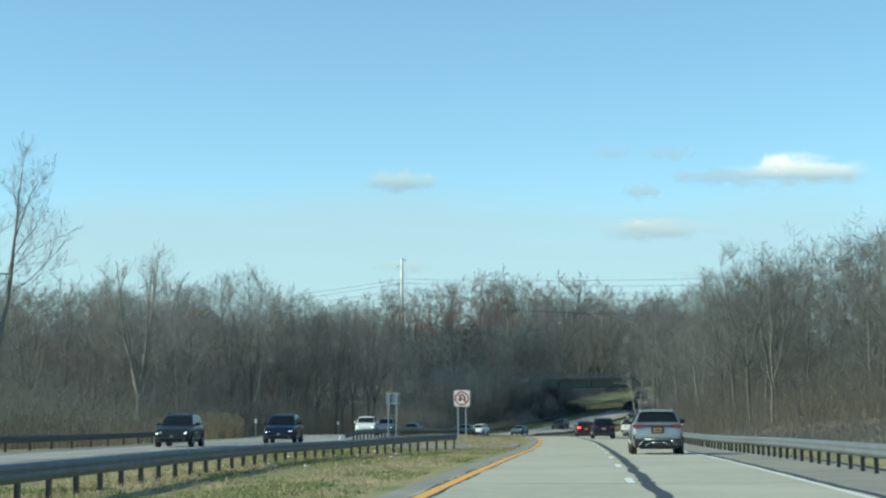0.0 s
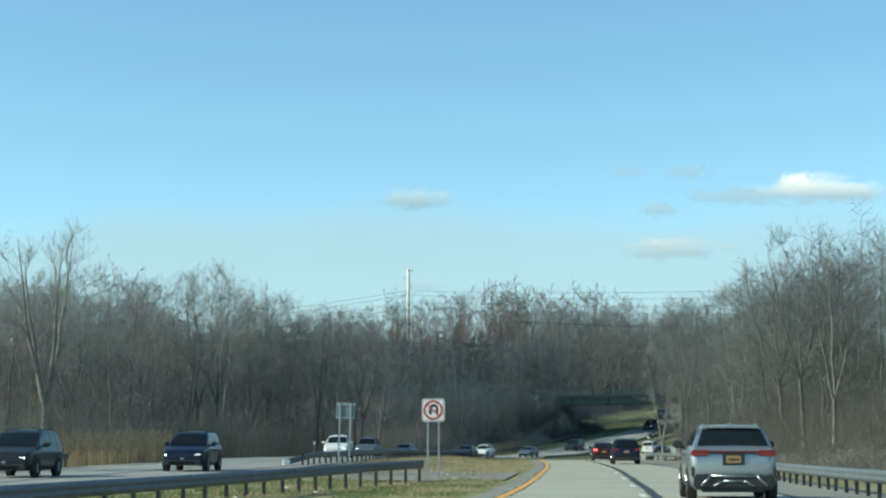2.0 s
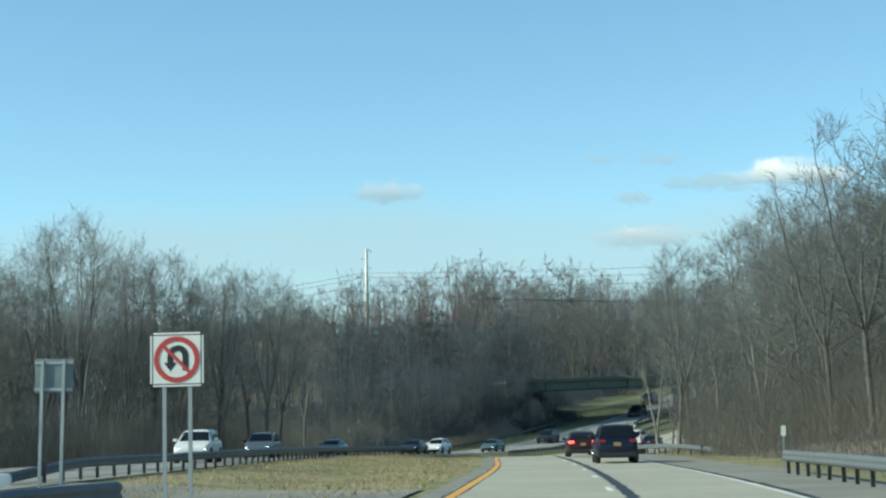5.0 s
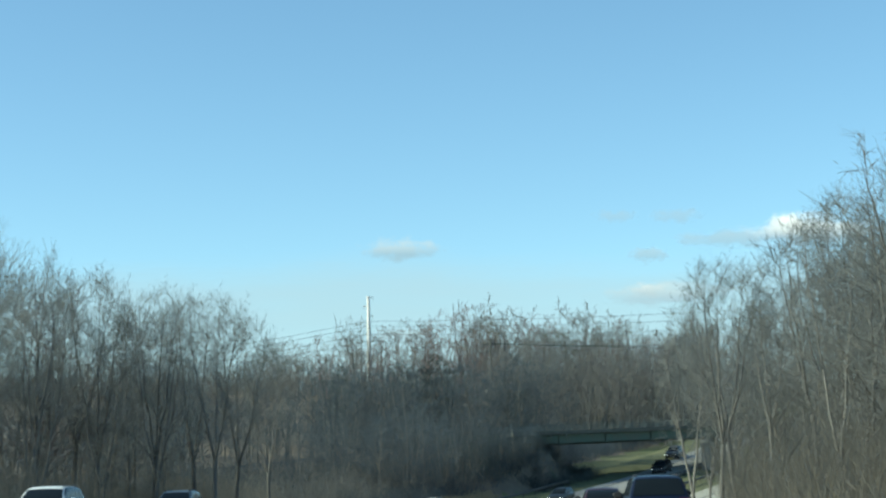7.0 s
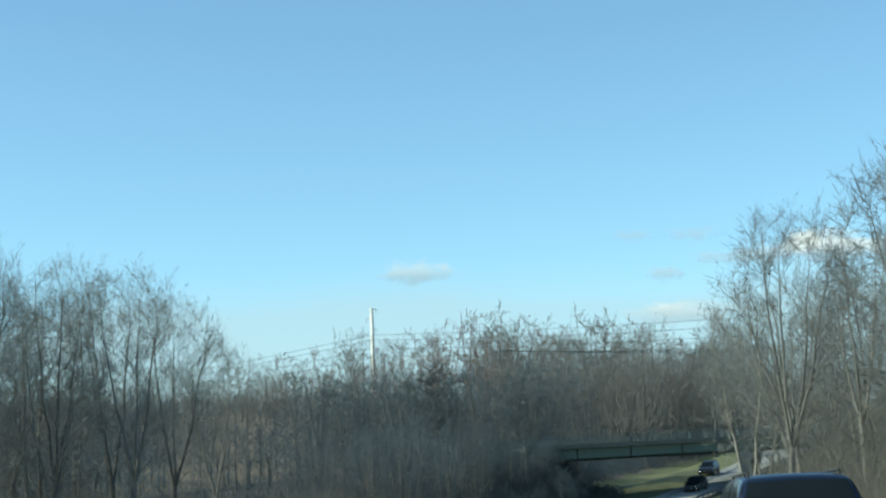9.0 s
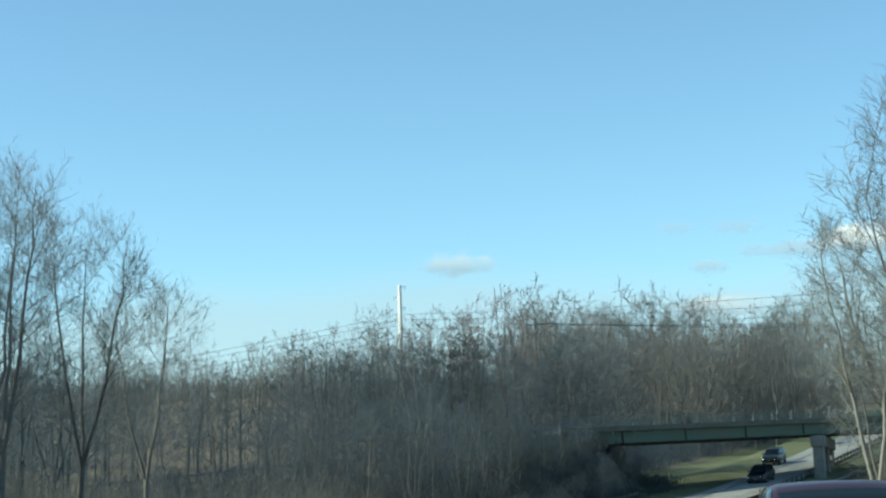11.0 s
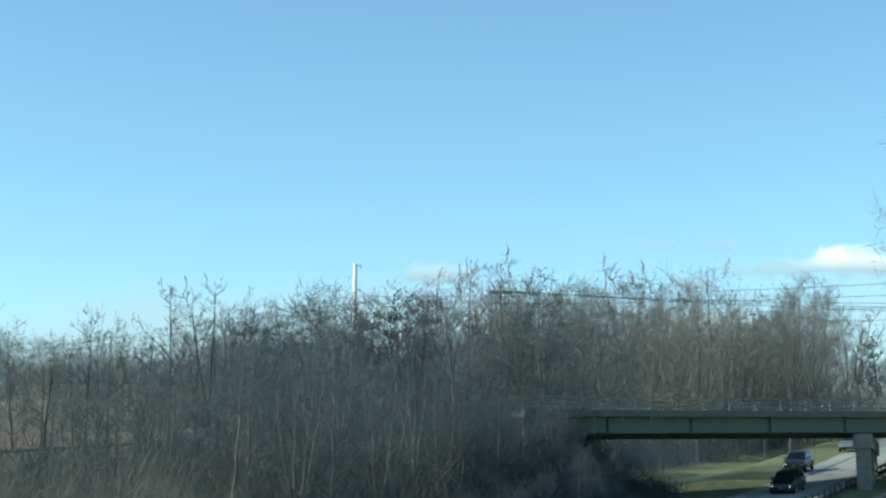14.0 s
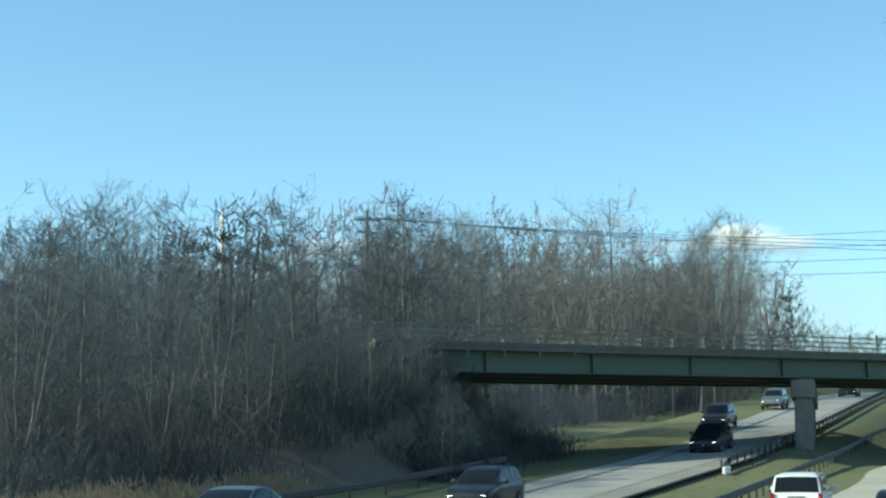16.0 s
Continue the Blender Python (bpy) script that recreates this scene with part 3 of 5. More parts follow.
scatter(50, lambda x, y: far_x(y) - 34 < x < far_x(y) - 13.5 and clear_of_fork(x, y), ["round", "oval", "red", "kinked", "kinked", "oval", "birch", "birch"], -60, 0, 126, 232, 3.0, left_top, "trees beyond the oncoming lanes")
scatter(76, lambda x, y: right_wood(y) < x < right_wood(y) + 13, ["round", "oval", "kinked", "round", "oval", "birch"], 8, 60, 84, 240, 3.0, right_top, "trees along the verge")
scatter(12, lambda x, y: right_wood(y) < x < right_wood(y) + 14, ["round", "oval", "kinked"], 20, 80, 240, 330, 3.4, lambda x, y: 13.0, "trees along the verge")
for key, x, y, top in (("vine", 13.5, 337.0, 22.2), ("vine", 10.6, 340.0, 21.6), ("vine", 16.4, 341.0, 21.4), ("vine", 6.6, 338.0, 21.2), ("ivy", -2.6, 347.5, 21.8), ("ivy", 3.4, 349.0, 22.6), ("ivy", -12.0, 346.0, 21.0), ("vine", -10.5, 341.0, 21.2), ("vine", 19.0, 348.0, 20.5)):
    plant(key, x, y, top, group="trees of the dark copse")
scatter(40, lambda x, y: x < far_x(y) - 18 and bridge_v(x, y) > 12.5, ["vine", "vine", "vine_pale"], -46, 22, 322, 372, 3.0, copse_top, "trees of the dark copse")
scatter(28, lambda x, y: x < far_x(y) - 12.5 and bridge_v(x, y) < -6.5, ["vine", "vine_pale", "vine_pale"], -34, 12, 286, 314, 2.4, lambda x, y: 9.8 + 2.6 * ease(x, -14, 6), "trees on the approach bank")
for vx, vy, top in ((13.0, 311.5, 10.4), (15.0, 315.0, 9.6), (9.6, 306.5, 10.6), (11.2, 309.0, 11.4), (6.0, 302.5, 12.0), (7.5, 305.5, 12.6), (13.8, 314.0, 10.0), (3.0, 299.0, 12.0), (16.0, 312.5, 7.0), (17.0, 314.0, 6.6), (15.2, 310.5, 7.4), (14.6, 308.2, 7.6)):
    plant("vine", vx, vy, top, group="trees on the approach bank")
scatter(26, lambda x, y: far_x(y) - 44 < x < far_x(y) - 11, ["round", "oval", "red", "tall"], 16, 66, 392, 446, 3.0, lambda x, y: 31.6 + 2.2 * noise.noise(Vector((x * 0.11, y * 0.05, 5))), "trees behind the bridge")
plant("ivy", 62.0, 438.0, 30.0, group="trees behind the bridge")

# ---- far woods, brush and reeds: what nobody could count ----


def wood_kind(seed, width, low=0.0, radius=4.6):
    """A cheap tree for the depth of a wood, as arrays of points and triangles at a height of 16 m."""
    tv, tf, cv, cf = tree_mesh(seed, 16.0, radius, 0.17, low=low, leaders=1 + seed % 3, fork=0.3, limbs=14, sub=4, twig_n=3, fine=3, twig_w=width * 1.12, twig_len=1.0, upward=0.12, lumpy=0.17, lite=True)
    pts = np.array([tuple(v) for v in tv] + [tuple(v) for v in cv])
    tris = []
    for f, base in [(f, 0) for f in tf] + [(f, len(tv)) for f in cf]:
        tris += [(f[0] + base, f[k] + base, f[k + 1] + base) for k in range(1, len(f) - 1)]
    return pts, np.array(tris)


def tri_mesh(name, pts, tris, material):
    me = bpy.data.meshes.new(name)
    me.vertices.add(len(pts))
    me.vertices.foreach_set("co", pts.astype(np.float32).ravel())
    me.loops.add(3 * len(tris))
    me.loops.foreach_set("vertex_index", tris.astype(np.int32).ravel())
    me.polygons.add(len(tris))
    me.polygons.foreach_set("loop_start", np.arange(0, 3 * len(tris), 3, dtype=np.int32))
    me.update(calc_edges=True)
    me.materials.append(material)
    return new(name, me)


def wood_stuff(name, label, spots, seed, top, width, material, low=0.0, radius=5.0, sink=0.2):
    """Massed trees; top: the height over the datum that the crowns reach at (x, y)."""
    rs = np.random.RandomState(seed)
    makes = [wood_kind(seed * 10 + k, width, low, radius) for k in range(4)]
    all_p, all_t, n = [], [], 0
    for (x, y) in spots:
        pts, tris = makes[rs.randint(4)]
        z0 = land(x, y) - sink
        h = max(5.0, top(x, y) + rs.normal(0, 0.9) - z0) / np.percentile(pts[:, 2], 99.6)
        w = h * rs.uniform(0.8, 1.1)
        a = rs.uniform(0, 6.283)
        c, s_ = math.cos(a) * w, math.sin(a) * w
        all_p.append(pts @ np.array(((c, s_, 0), (-s_, c, 0), (0, 0, h))) + np.array((x, y, z0)))
        all_t.append(tris + n)
        n += len(pts)
    return tagged(tri_mesh(name, np.concatenate(all_p), np.concatenate(all_t), material), label, "woodland", kind="stuff")


def spread(n, seed, x0, x1, y0, y1, ok):
    rs = random.Random(seed)
    out = []
    while len(out) < n:
        x, y = rs.uniform(x0, x1), rs.uniform(y0, y1)
        if ok(x, y):
            out.append((x, y))
    return out


def off_road(x, y, left=12, right=12):
    return x < far_x(y) - left or x > near_x(y) + right


def hill_top(x, y):
    return smooth_at(HILL_TOP, x) - 1.0 - 0.02 * (515 - y) + 1.4 * noise.noise(Vector((x * 0.09, y * 0.05, 2)))


wood_stuff("woodland", "far wooded hill of bare brown trees", spread(270, 5, -112, 88, 446, 540, lambda x, y: off_road(x, y, 14, 14)), 5, hill_top, 0.068, M_WOOD)
wood_stuff("woodland", "hazy bare trees with reddish buds on the hill", spread(70, 6, -40, 60, 452, 530, lambda x, y: off_road(x, y, 14, 14)), 6, lambda x, y: hill_top(x, y) - 1.2, 0.06, M_TWIG_RED)
wood_stuff("woodland", "saplings and undergrowth filling the hill's wood", spread(120, 12, -110, 100, 444, 540, lambda x, y: off_road(x, y, 13, 14)), 12, lambda x, y: land(x, y) + 8.5, 0.075, M_WOOD, radius=8.0, sink=3.0)
wood_stuff("woodland", "distant bare wood closing the end of the road", spread(130, 25, 62, 185, 536, 580, lambda x, y: True), 25, lambda x, y: 35.5, 0.08, M_WOOD, radius=6.5, sink=2.0)
wood_stuff("woodland", "saplings and undergrowth behind the bridge", spread(60, 13, 8, 70, 372, 450, lambda x, y: far_x(y) - 58 < x < far_x(y) - 14), 13, lambda x, y: land(x, y) + 7.0, 0.06, M_WOOD, radius=7.5, sink=2.5)
wood_stuff("woodland", "saplings and undergrowth beyond the oncoming lanes", spread(50, 14, -90, -8, 120, 240, lambda x, y: -0.3 * y - 15 < x < far_x(y) - 19), 14, lambda x, y: land(x, y) + 6.0, 0.05, M_WOOD, radius=7.5, sink=2.5)
wood_stuff("woodland", "saplings and undergrowth beyond the right verge", spread(60, 22, 14, 70, 90, 250, lambda x, y: right_wood(y) + 2 < x < right_wood(y) + 16), 22, lambda x, y: land(x, y) + 6.0, 0.04, M_WOOD, radius=7.5, sink=2.5)
wood_stuff("woodland", "bare trees massed behind the bridge", spread(110, 10, 8, 62, 376, 448, lambda x, y: x < far_x(y) - 14 and x > far_x(y) - 58), 10, lambda x, y: 29.4 - 0.06 * (430 - y), 0.05, M_WOOD)
wood_stuff("woodland", "deep bare woods beyond the oncoming lanes", spread(140, 7, -110, 10, 100, 248, lambda x, y: -0.3 * y - 18 < x < far_x(y) - 24), 7, lambda x, y: left_top(x, y) + 0.4, 0.05, M_WOOD)
wood_stuff("woodland", "deep bare woods beyond the right verge", spread(120, 8, 14, 90, 84, 330, lambda x, y: right_wood(y) + 8 < x < right_wood(y) + 34), 8, lambda x, y: right_top(x, y) - 1.0 - 5 * ease(y, 225, 260), 0.05, M_WOOD)
# both masses take the twig colour that has the copse's shade in it
wood_stuff("woodland", "bare trees with shade-tinted twigs along the low ground before the copse", spread(80, 15, -64, -14, 248, 314, lambda x, y: -0.27 * (y - 150) - 26 < x < -17 - 0.2 * (y - 248)), 15, lambda x, y: 14.2, 0.042, M_TWIG_SHADE, sink=1.0)
wood_stuff("woodland", "tangled depth of the copse in shade-tinted twigs", spread(190, 9, -52, 24, 316, 405, lambda x, y: x < far_x(y) - 19 and bridge_v(x, y) > 12.5), 9, lambda x, y: copse_top(x, y) - 1.4, 0.046, M_TWIG_SHADE)


def brush_stuff(name, label, spots, seed, hts, stems, tw, material, fan=0.35, plume=0.0):
    rs = np.random.RandomState(seed)
    vs, fs = [], []
    for (x, y) in spots:
        z0 = land(x, y) - 0.1
        hh = rs.uniform(*hts)
        for i in range(stems):
            px, py = x + rs.normal(0, 0.5), y + rs.normal(0, 0.5)
            h = hh * rs.uniform(0.55, 1.0)
            dx, dy = rs.normal(0, fan, 2)
            s, c = rs.normal(0, 1, 2)
            w = tw * 0.5 / max(0.2, math.hypot(s, c))
            k = len(vs)
            tip = (px + dx * h, py + dy * h, z0 + h)
            vs += [(px - w * s, py - w * c, z0), (px + w * s, py + w * c, z0), tip]
            fs.append((k, k + 1, k + 2))
            if plume:
                k = len(vs)
                p2 = plume * rs.uniform(0.7, 1.2)
                vs += [(tip[0] - 0.05, tip[1], tip[2] - p2 * 0.6), (tip[0] + 0.06, tip[1], tip[2] - p2 * 0.45), (tip[0] + 0.1 * rs.normal(), tip[1], tip[2] + p2 * 0.35)]
                fs.append((k, k + 1, k + 2))
            else:
                for g in range(3):
                    u = rs.uniform(0.35, 0.95)
                    k = len(vs)
                    q = (px + dx * h * u, py + dy * h * u, z0 + h * u)
                    d2 = rs.normal(0, 0.35, 3) * h * 0.6
                    vs += [(q[0] - w * 0.6, q[1], q[2]), (q[0] + w * 0.6, q[1], q[2]), (q[0] + d2[0], q[1] + d2[1], q[2] + abs(d2[2]) + 0.1)]
                    fs.append((k, k + 1, k + 2))
    return tagged(mesh_ob(name, vs, fs, material), label, "undergrowth", kind="stuff")


brush_stuff("brush", "bare brown brush along the wood beyond the oncoming lanes", spread(1000, 15, -60, 30, 60, 300, lambda x, y: far_x(y) - 24 < x < far_x(y) - 11), 15, (1.8, 6.0), 18, 0.034, M_BRUSH)
brush_stuff("brush", "pale bare thicket at the corner of the wood", spread(300, 32, -32, 2, 186, 246, lambda x, y: far_x(y) - 17 < x < far_x(y) - 9.0), 32, (2.2, 5.4), 22, 0.026, M_BRUSH_PALE, 0.22)
brush_stuff("brush", "bare brown brush along the right verge", spread(1100, 16, 8, 90, 60, 260, lambda x, y: right_wood(y) - 2.5 < x < right_wood(y) + 9), 16, (2.0, 7.0), 20, 0.034, M_BRUSH)
# these two thickets are coloured with the shade-darkened copse twigs
brush_stuff("brush", "thicket of shade-tinted twigs on the approach bank", spread(1500, 17, -70, 24, 270, 330, lambda x, y: x < far_x(y) - 9.5 and -(x - 37.7) * 0.514 + (y - 331.5) * 0.858 < -1.5 + 14 * (x > 9)), 17, (0.9, 2.6), 18, 0.05, M_TWIG_SHADE)
brush_stuff("brush", "bare thicket of shade-tinted twigs above the turf slope", spread(420, 31, 8, 60, 338, 440, lambda x, y: far_x(y) - 24 < x < far_x(y) - 16.5 and bridge_v(x, y) > 9), 31, (1.4, 4.0), 16, 0.05, M_TWIG_SHADE)
brush_stuff("brush", "low brown brush and dead stalks on the verge bank", spread(700, 24, 8, 60, 50, 185, lambda x, y: near_x(y) + 9.5 < x < right_wood(y)), 24, (0.3, 1.3), 12, 0.03, M_BRUSH, 0.5)
brush_stuff("reeds", "tall dry tan reeds in the wet ground beside the lanes", spread(170, 18, -40, -10, 70, 122, lambda x, y: far_x(y) - 16 < x < far_x(y) - 8 and noise.noise(Vector((x * 0.16, y * 0.09, 3))) > 0.02), 18, (1.0, 2.4), 14, 0.032, M_REED_GREY, 0.10, 0.35)
brush_stuff("reeds", "clump of dry golden reeds", spread(90, 19, -30, -10, 122, 142, lambda x, y: far_x(y) - 8.8 < x < far_x(y) - 6.7), 19, (1.2, 2.3), 30, 0.035, M_REED, 0.10, 0.35)
brush_stuff("reeds", "row of dry golden reeds at the foot of the copse", spread(120, 20, -30, 30, 270, 297, lambda x, y: far_x(y) - 9.2 < x < far_x(y) - 6.9), 20, (0.9, 1.5), 22, 0.035, M_REED, 0.10, 0.35)
brush_stuff("grass_tufts", "rough winter grass tufts on the median and verges", spread(2200, 21, -20, 60, 14, 330, lambda x, y: far_x(y) + 5.2 < x < near_x(y) - 5.2 or near_x(y) + 7 < x < near_x(y) + 11), 21, (0.05, 0.17), 5, 0.022, M_BLADE, 0.5)


brush_stuff("brush", "bare brush along the crest of the hill", spread(520, 33, -112, 90, 486, 521, lambda x, y: off_road(x, y, 12, 14)), 33, (2.5, 5.5), 16, 0.11, M_BRUSH, 0.5)
brush_stuff("brush", "bare brush under the trees behind the bridge", spread(260, 34, 14, 72, 415, 452, lambda x, y: far_x(y) - 50 < x < far_x(y) - 12), 34, (2.0, 4.5), 16, 0.07, M_BRUSH, 0.5)


def blades(name, label, seed, n, x0, x1, y0, y1, keep, tall, wide, material):
    """Short single blades, strewn where keep(x, y) holds."""
    rs = np.random.RandomState(seed)
    pts = []
    while len(pts) < 3 * n:
        x, y = rs.uniform(x0, x1), rs.uniform(y0, y1)
        if not keep(x, y):
            continue
        z, h, a = land(x, y) - 0.01, rs.uniform(*tall), rs.uniform(0, 6.283)
        c, s_, w = math.cos(a), math.sin(a), wide * rs.uniform(0.6, 1.2)
        lx, ly = rs.normal(0, 0.5 * h + 0.01, 2)
        pts += [(x - c * w, y - s_ * w, z), (x + c * w, y + s_ * w, z), (x + lx, y + ly, z + h)]
    pts = np.array(pts)
    return tagged(tri_mesh(name, pts, np.arange(len(pts)).reshape(-1, 3), material), label, "grass", kind="stuff")


def median(x, y):
    return far_x(y) + 5.6 < x < near_x(y) - 4.7


def patch(x, y, k):
    return noise.noise(Vector((x * 0.42, y * 0.20, k))) + 0.6 * noise.noise(Vector((x * 1.3, y * 0.7, k + 3)))


blades("grass_blades", "short straw-coloured winter grass on the median", 41, 26000, -14, 6, 12, 96, lambda x, y: median(x, y) and patch(x, y, 1.5) > -0.25, (0.04, 0.13), 0.016, M_STRAW_BLADE)
blades("grass_blades", "patches of fresh green grass on the median", 42, 26000, -14, 6, 12, 96, lambda x, y: median(x, y) and patch(x, y, 7.5) > 0.06, (0.04, 0.12), 0.016, M_GREEN_BLADE)
blades("grass_blades", "winter grass on the far stretch of the median", 43, 16000, -12, 10, 96, 230, lambda x, y: median(x, y) and patch(x, y, 1.5) > -0.1, (0.05, 0.16), 0.030, M_STRAW_BLADE)
blades("fallen_leaves", "brown fallen leaves along the foot of the guide rail", 44, 9000, -14, 4, 14, 98, lambda x, y: abs(x - rail_a(min(y, 97)) + 0.2) < 0.9 + 0.5 * patch(x, y, 4.0) or median(x, y) and patch(x, y, 12.0) > 0.55, (0.005, 0.05), 0.035, M_LEAF)


def conifer(x, y, h, label):
    rnd = random.Random(int(x * 7 + y))
    root = tagged(new("evergreen_tree"), label, "tree")
    bm = bmesh.new()
    tube(bm, (0, 0, -0.4), (0, 0, h * 0.96), 0.16, 0.02, 7)
    part("trunk", bm, M_BARK, root)
    vs, fs = [], []
    for i in range(2400):
        u = rnd.random() ** 0.8
        z = h * (0.06 + 0.94 * u)
        r = (h * 0.45) * (1 - u) ** 0.8 * rnd.uniform(0.45, 1.0) + 0.1
        a = rnd.uniform(0, 6.283)
        c = Vector((math.cos(a), math.sin(a), 0))
        t = Vector((-c.y, c.x, 0)) * rnd.uniform(0.14, 0.34)
        p0, p1 = c * r * 0.35 + Vector((0, 0, z + 0.15)), c * r + Vector((0, 0, z - 0.25 * r + rnd.uniform(-0.2, 0.2)))
        k = len(vs)
        vs += [p0 - t, p0 + t, p1]
        fs.append((k, k + 1, k + 2))
    mesh_ob("crown", vs, fs, M_EVERGREEN, root)
    root.matrix_world = pose(x, y, land(x, y) - 0.1, 0, 0, 30)


for cx, cy, ch in ((31.0, 101.0, 9.0), (33.5, 176.0, 7.0), (30.0, 396.0, 7.0)):
    conifer(cx, cy, ch, "dark green conifer standing among the bare trees")


# scrub given a dark colour to stand for shade below the bridge
brush_stuff("brush", "tangle of scrub on the abutment slope, coloured dark for the bridge's shade", spread(430, 23, 2, 26, 296, 334, lambda x, y: x < far_x(y) - 6.0 and -46 < (x - 37.7) * 0.858 + (y - 331.5) * 0.514 < -15.5 and -9 < bridge_v(x, y) < 10), 23, (0.7, 1.8), 24, 0.055, M_IVY_AND_SHADE)

# ---- guide rails ----
W_BEAM = [(0.0, 0.0), (0.03, 0.018), (0.075, 0.065), (0.08, 0.105), (0.055, 0.145), (0.055, 0.17), (0.08, 0.21), (0.075, 0.25), (0.03, 0.297), (0.0, 0.315)]


def path_points(fx, y0, y1, step):
    """Points along x = fx(y) at even steps of length."""
    pts, y = [], y0
    while y <= y1:
        pts.append((fx(y), y))
        s = (fx(y + 0.3) - fx(y - 0.3)) / 0.6
        y += step / math.hypot(1, s)
    return pts


def guide_rail(label, fx, y0, y1, side=1, top=0.74, spacing=1.905, ground_z=None, flare=0.0, white_end=False, steel=None):
    """A steel beam on posts; side: to which hand (+1 right) the beam faces."""
    gz = ground_z or land
    pts = path_points(fx, y0, y1, spacing)
    root = new("guide_rail")
    tagged(root, label, "guide rail", "guide rails")
    n = len(pts)
    vs, fs, m = [], [], len(W_BEAM)
    for i, (x, y) in enumerate(pts):
        s = (fx(y + 0.3) - fx(y - 0.3)) / 0.6
        k = 1 / math.hypot(1, s)
        px, py = k * side, -s * k * side
        end = max(0, 3 - i) / 3.0
        zz = gz(x, y) + top - 0.315 - 0.5 * flare * end ** 1.5
        fl = -flare * end ** 2
        for (d, z) in W_BEAM:
            vs.append((x + px * (d + 0.09 + fl), y + py * (d + 0.09 + fl), zz + z))
        for (d, z) in W_BEAM:
            vs.append((x + px * (d + 0.078 + fl), y + py * (d + 0.078 + fl), zz + z))
    for i in range(n - 1):
        a, b = i * 2 * m, (i + 1) * 2 * m
        for j in range(m - 1):
            fs.append((a + j, a + j + 1, b + j + 1, b + j))
            fs.append((a + m + j, b + m + j, b + m + j + 1, a + m + j + 1))
        fs.append((a + m - 1, a + 2 * m - 1, b + 2 * m - 1, b + m - 1))
        fs.append((a, b, b + m, a + m))
    mesh_ob("rail_beam", vs, fs, steel or M_GALV, root, flat=False)
    bm = bmesh.new()
    box(bm, -0.05, 0.05, -0.007, 0.007, -0.9, 0)
    box(bm, -0.05, -0.04, -0.035, 0.035, -0.9, 0)
    box(bm, 0.04, 0.05, -0.035, 0.035, -0.9, 0)
    box(bm, 0.05, 0.082, -0.03, 0.03, -0.16, -0.08)
    first = part("post", bm, M_POST, root)
    for i, (x, y) in enumerate(pts):
        if flare and i == 0:
            continue
        s = (fx(y + 0.3) - fx(y - 0.3)) / 0.6
        o = first if i == (1 if flare else 0) else new("post", first.data)
        o.parent = root
        turn = -math.degrees(math.atan(s)) + (180 if side < 0 else 0)
        o.matrix_local = pose(x, y, gz(x, y) + top - 0.04, random.gauss(0, 1.0), random.gauss(0, 1.2), turn)
    if white_end:
        x, y = pts[0]
        bm = bmesh.new()
        box(bm, -0.10, 0.28, -0.28, 0.05, -0.02, 0.36)
        bmesh.ops.bevel(bm, geom=bm.edges[:], offset=0.05, segments=2, affect="EDGES")
        e = part("end_shoe", bm, M_SIGN_WHITE, root, "white painted rail end shoe")
        e.matrix_local = pose(x - flare * side * 0.9, y - 0.1, gz(x, y) + top - 0.36 - 0.5 * flare, 0, 0, 10)
    return root


guide_rail("weathered steel beam guide rail on dark posts in the grassy median", rail_a, -22, 97.3, 1, ground_z=lambda x, y: near_z(y) - 0.20 + 0.19 * ease(y, 65, 100))
guide_rail("long steel guide rail with a white end beside the oncoming lanes", lambda y: far_x(y) + 5.5 - 1.2 * ease(y, 150, 118), 119, 226, 1, flare=0.7, white_end=True)
guide_rail("steel guide rail along the inner edge beneath the bridge", lambda y: near_x(y) - 5.7, 232, 420, 1, steel=M_RAIL_DULL)
guide_rail("steel guide rail between the bridge pier and the oncoming lanes", lambda y: far_x(y) + 5.6, 313, 420, -1, flare=0.6, white_end=True)
guide_rail("dark steel guide rail on the far side of the oncoming lanes", lambda y: far_x(y) - 6.6, 58, 118, 1, spacing=3.81, steel=M_POST)
guide_rail("dark steel guide rail at the foot of the copse", lambda y: far_x(y) - 5.9, 236, 318, 1, spacing=3.81, steel=M_POST)
guide_rail("pale steel guide rail with a flared end on the road shoulder", lambda y: near_x(y) + 6.8 + 3.6 * ease(y, 196, 183), 183.5, 236, -1, flare=0.4)
guide_rail("short steel guide rail on dark posts along the road shoulder", lambda y: near_x(y) + 5.6, 20, 121, -1)

# ---- signs and markers ----


def flat_ring(bm, r0, r1, y, n=40):
    vs = []
    for i in range(n):
        a = 2 * math.pi * i / n
        vs.append((bm.verts.new((r0 * math.cos(a), y, r0 * math.sin(a))), bm.verts.new((r1 * math.cos(a), y, r1 * math.sin(a)))))
    for i in range(n):
        (a, b), (c, d) = vs[i], vs[(i + 1) % n]
        bm.faces.new((a, b, d, c))


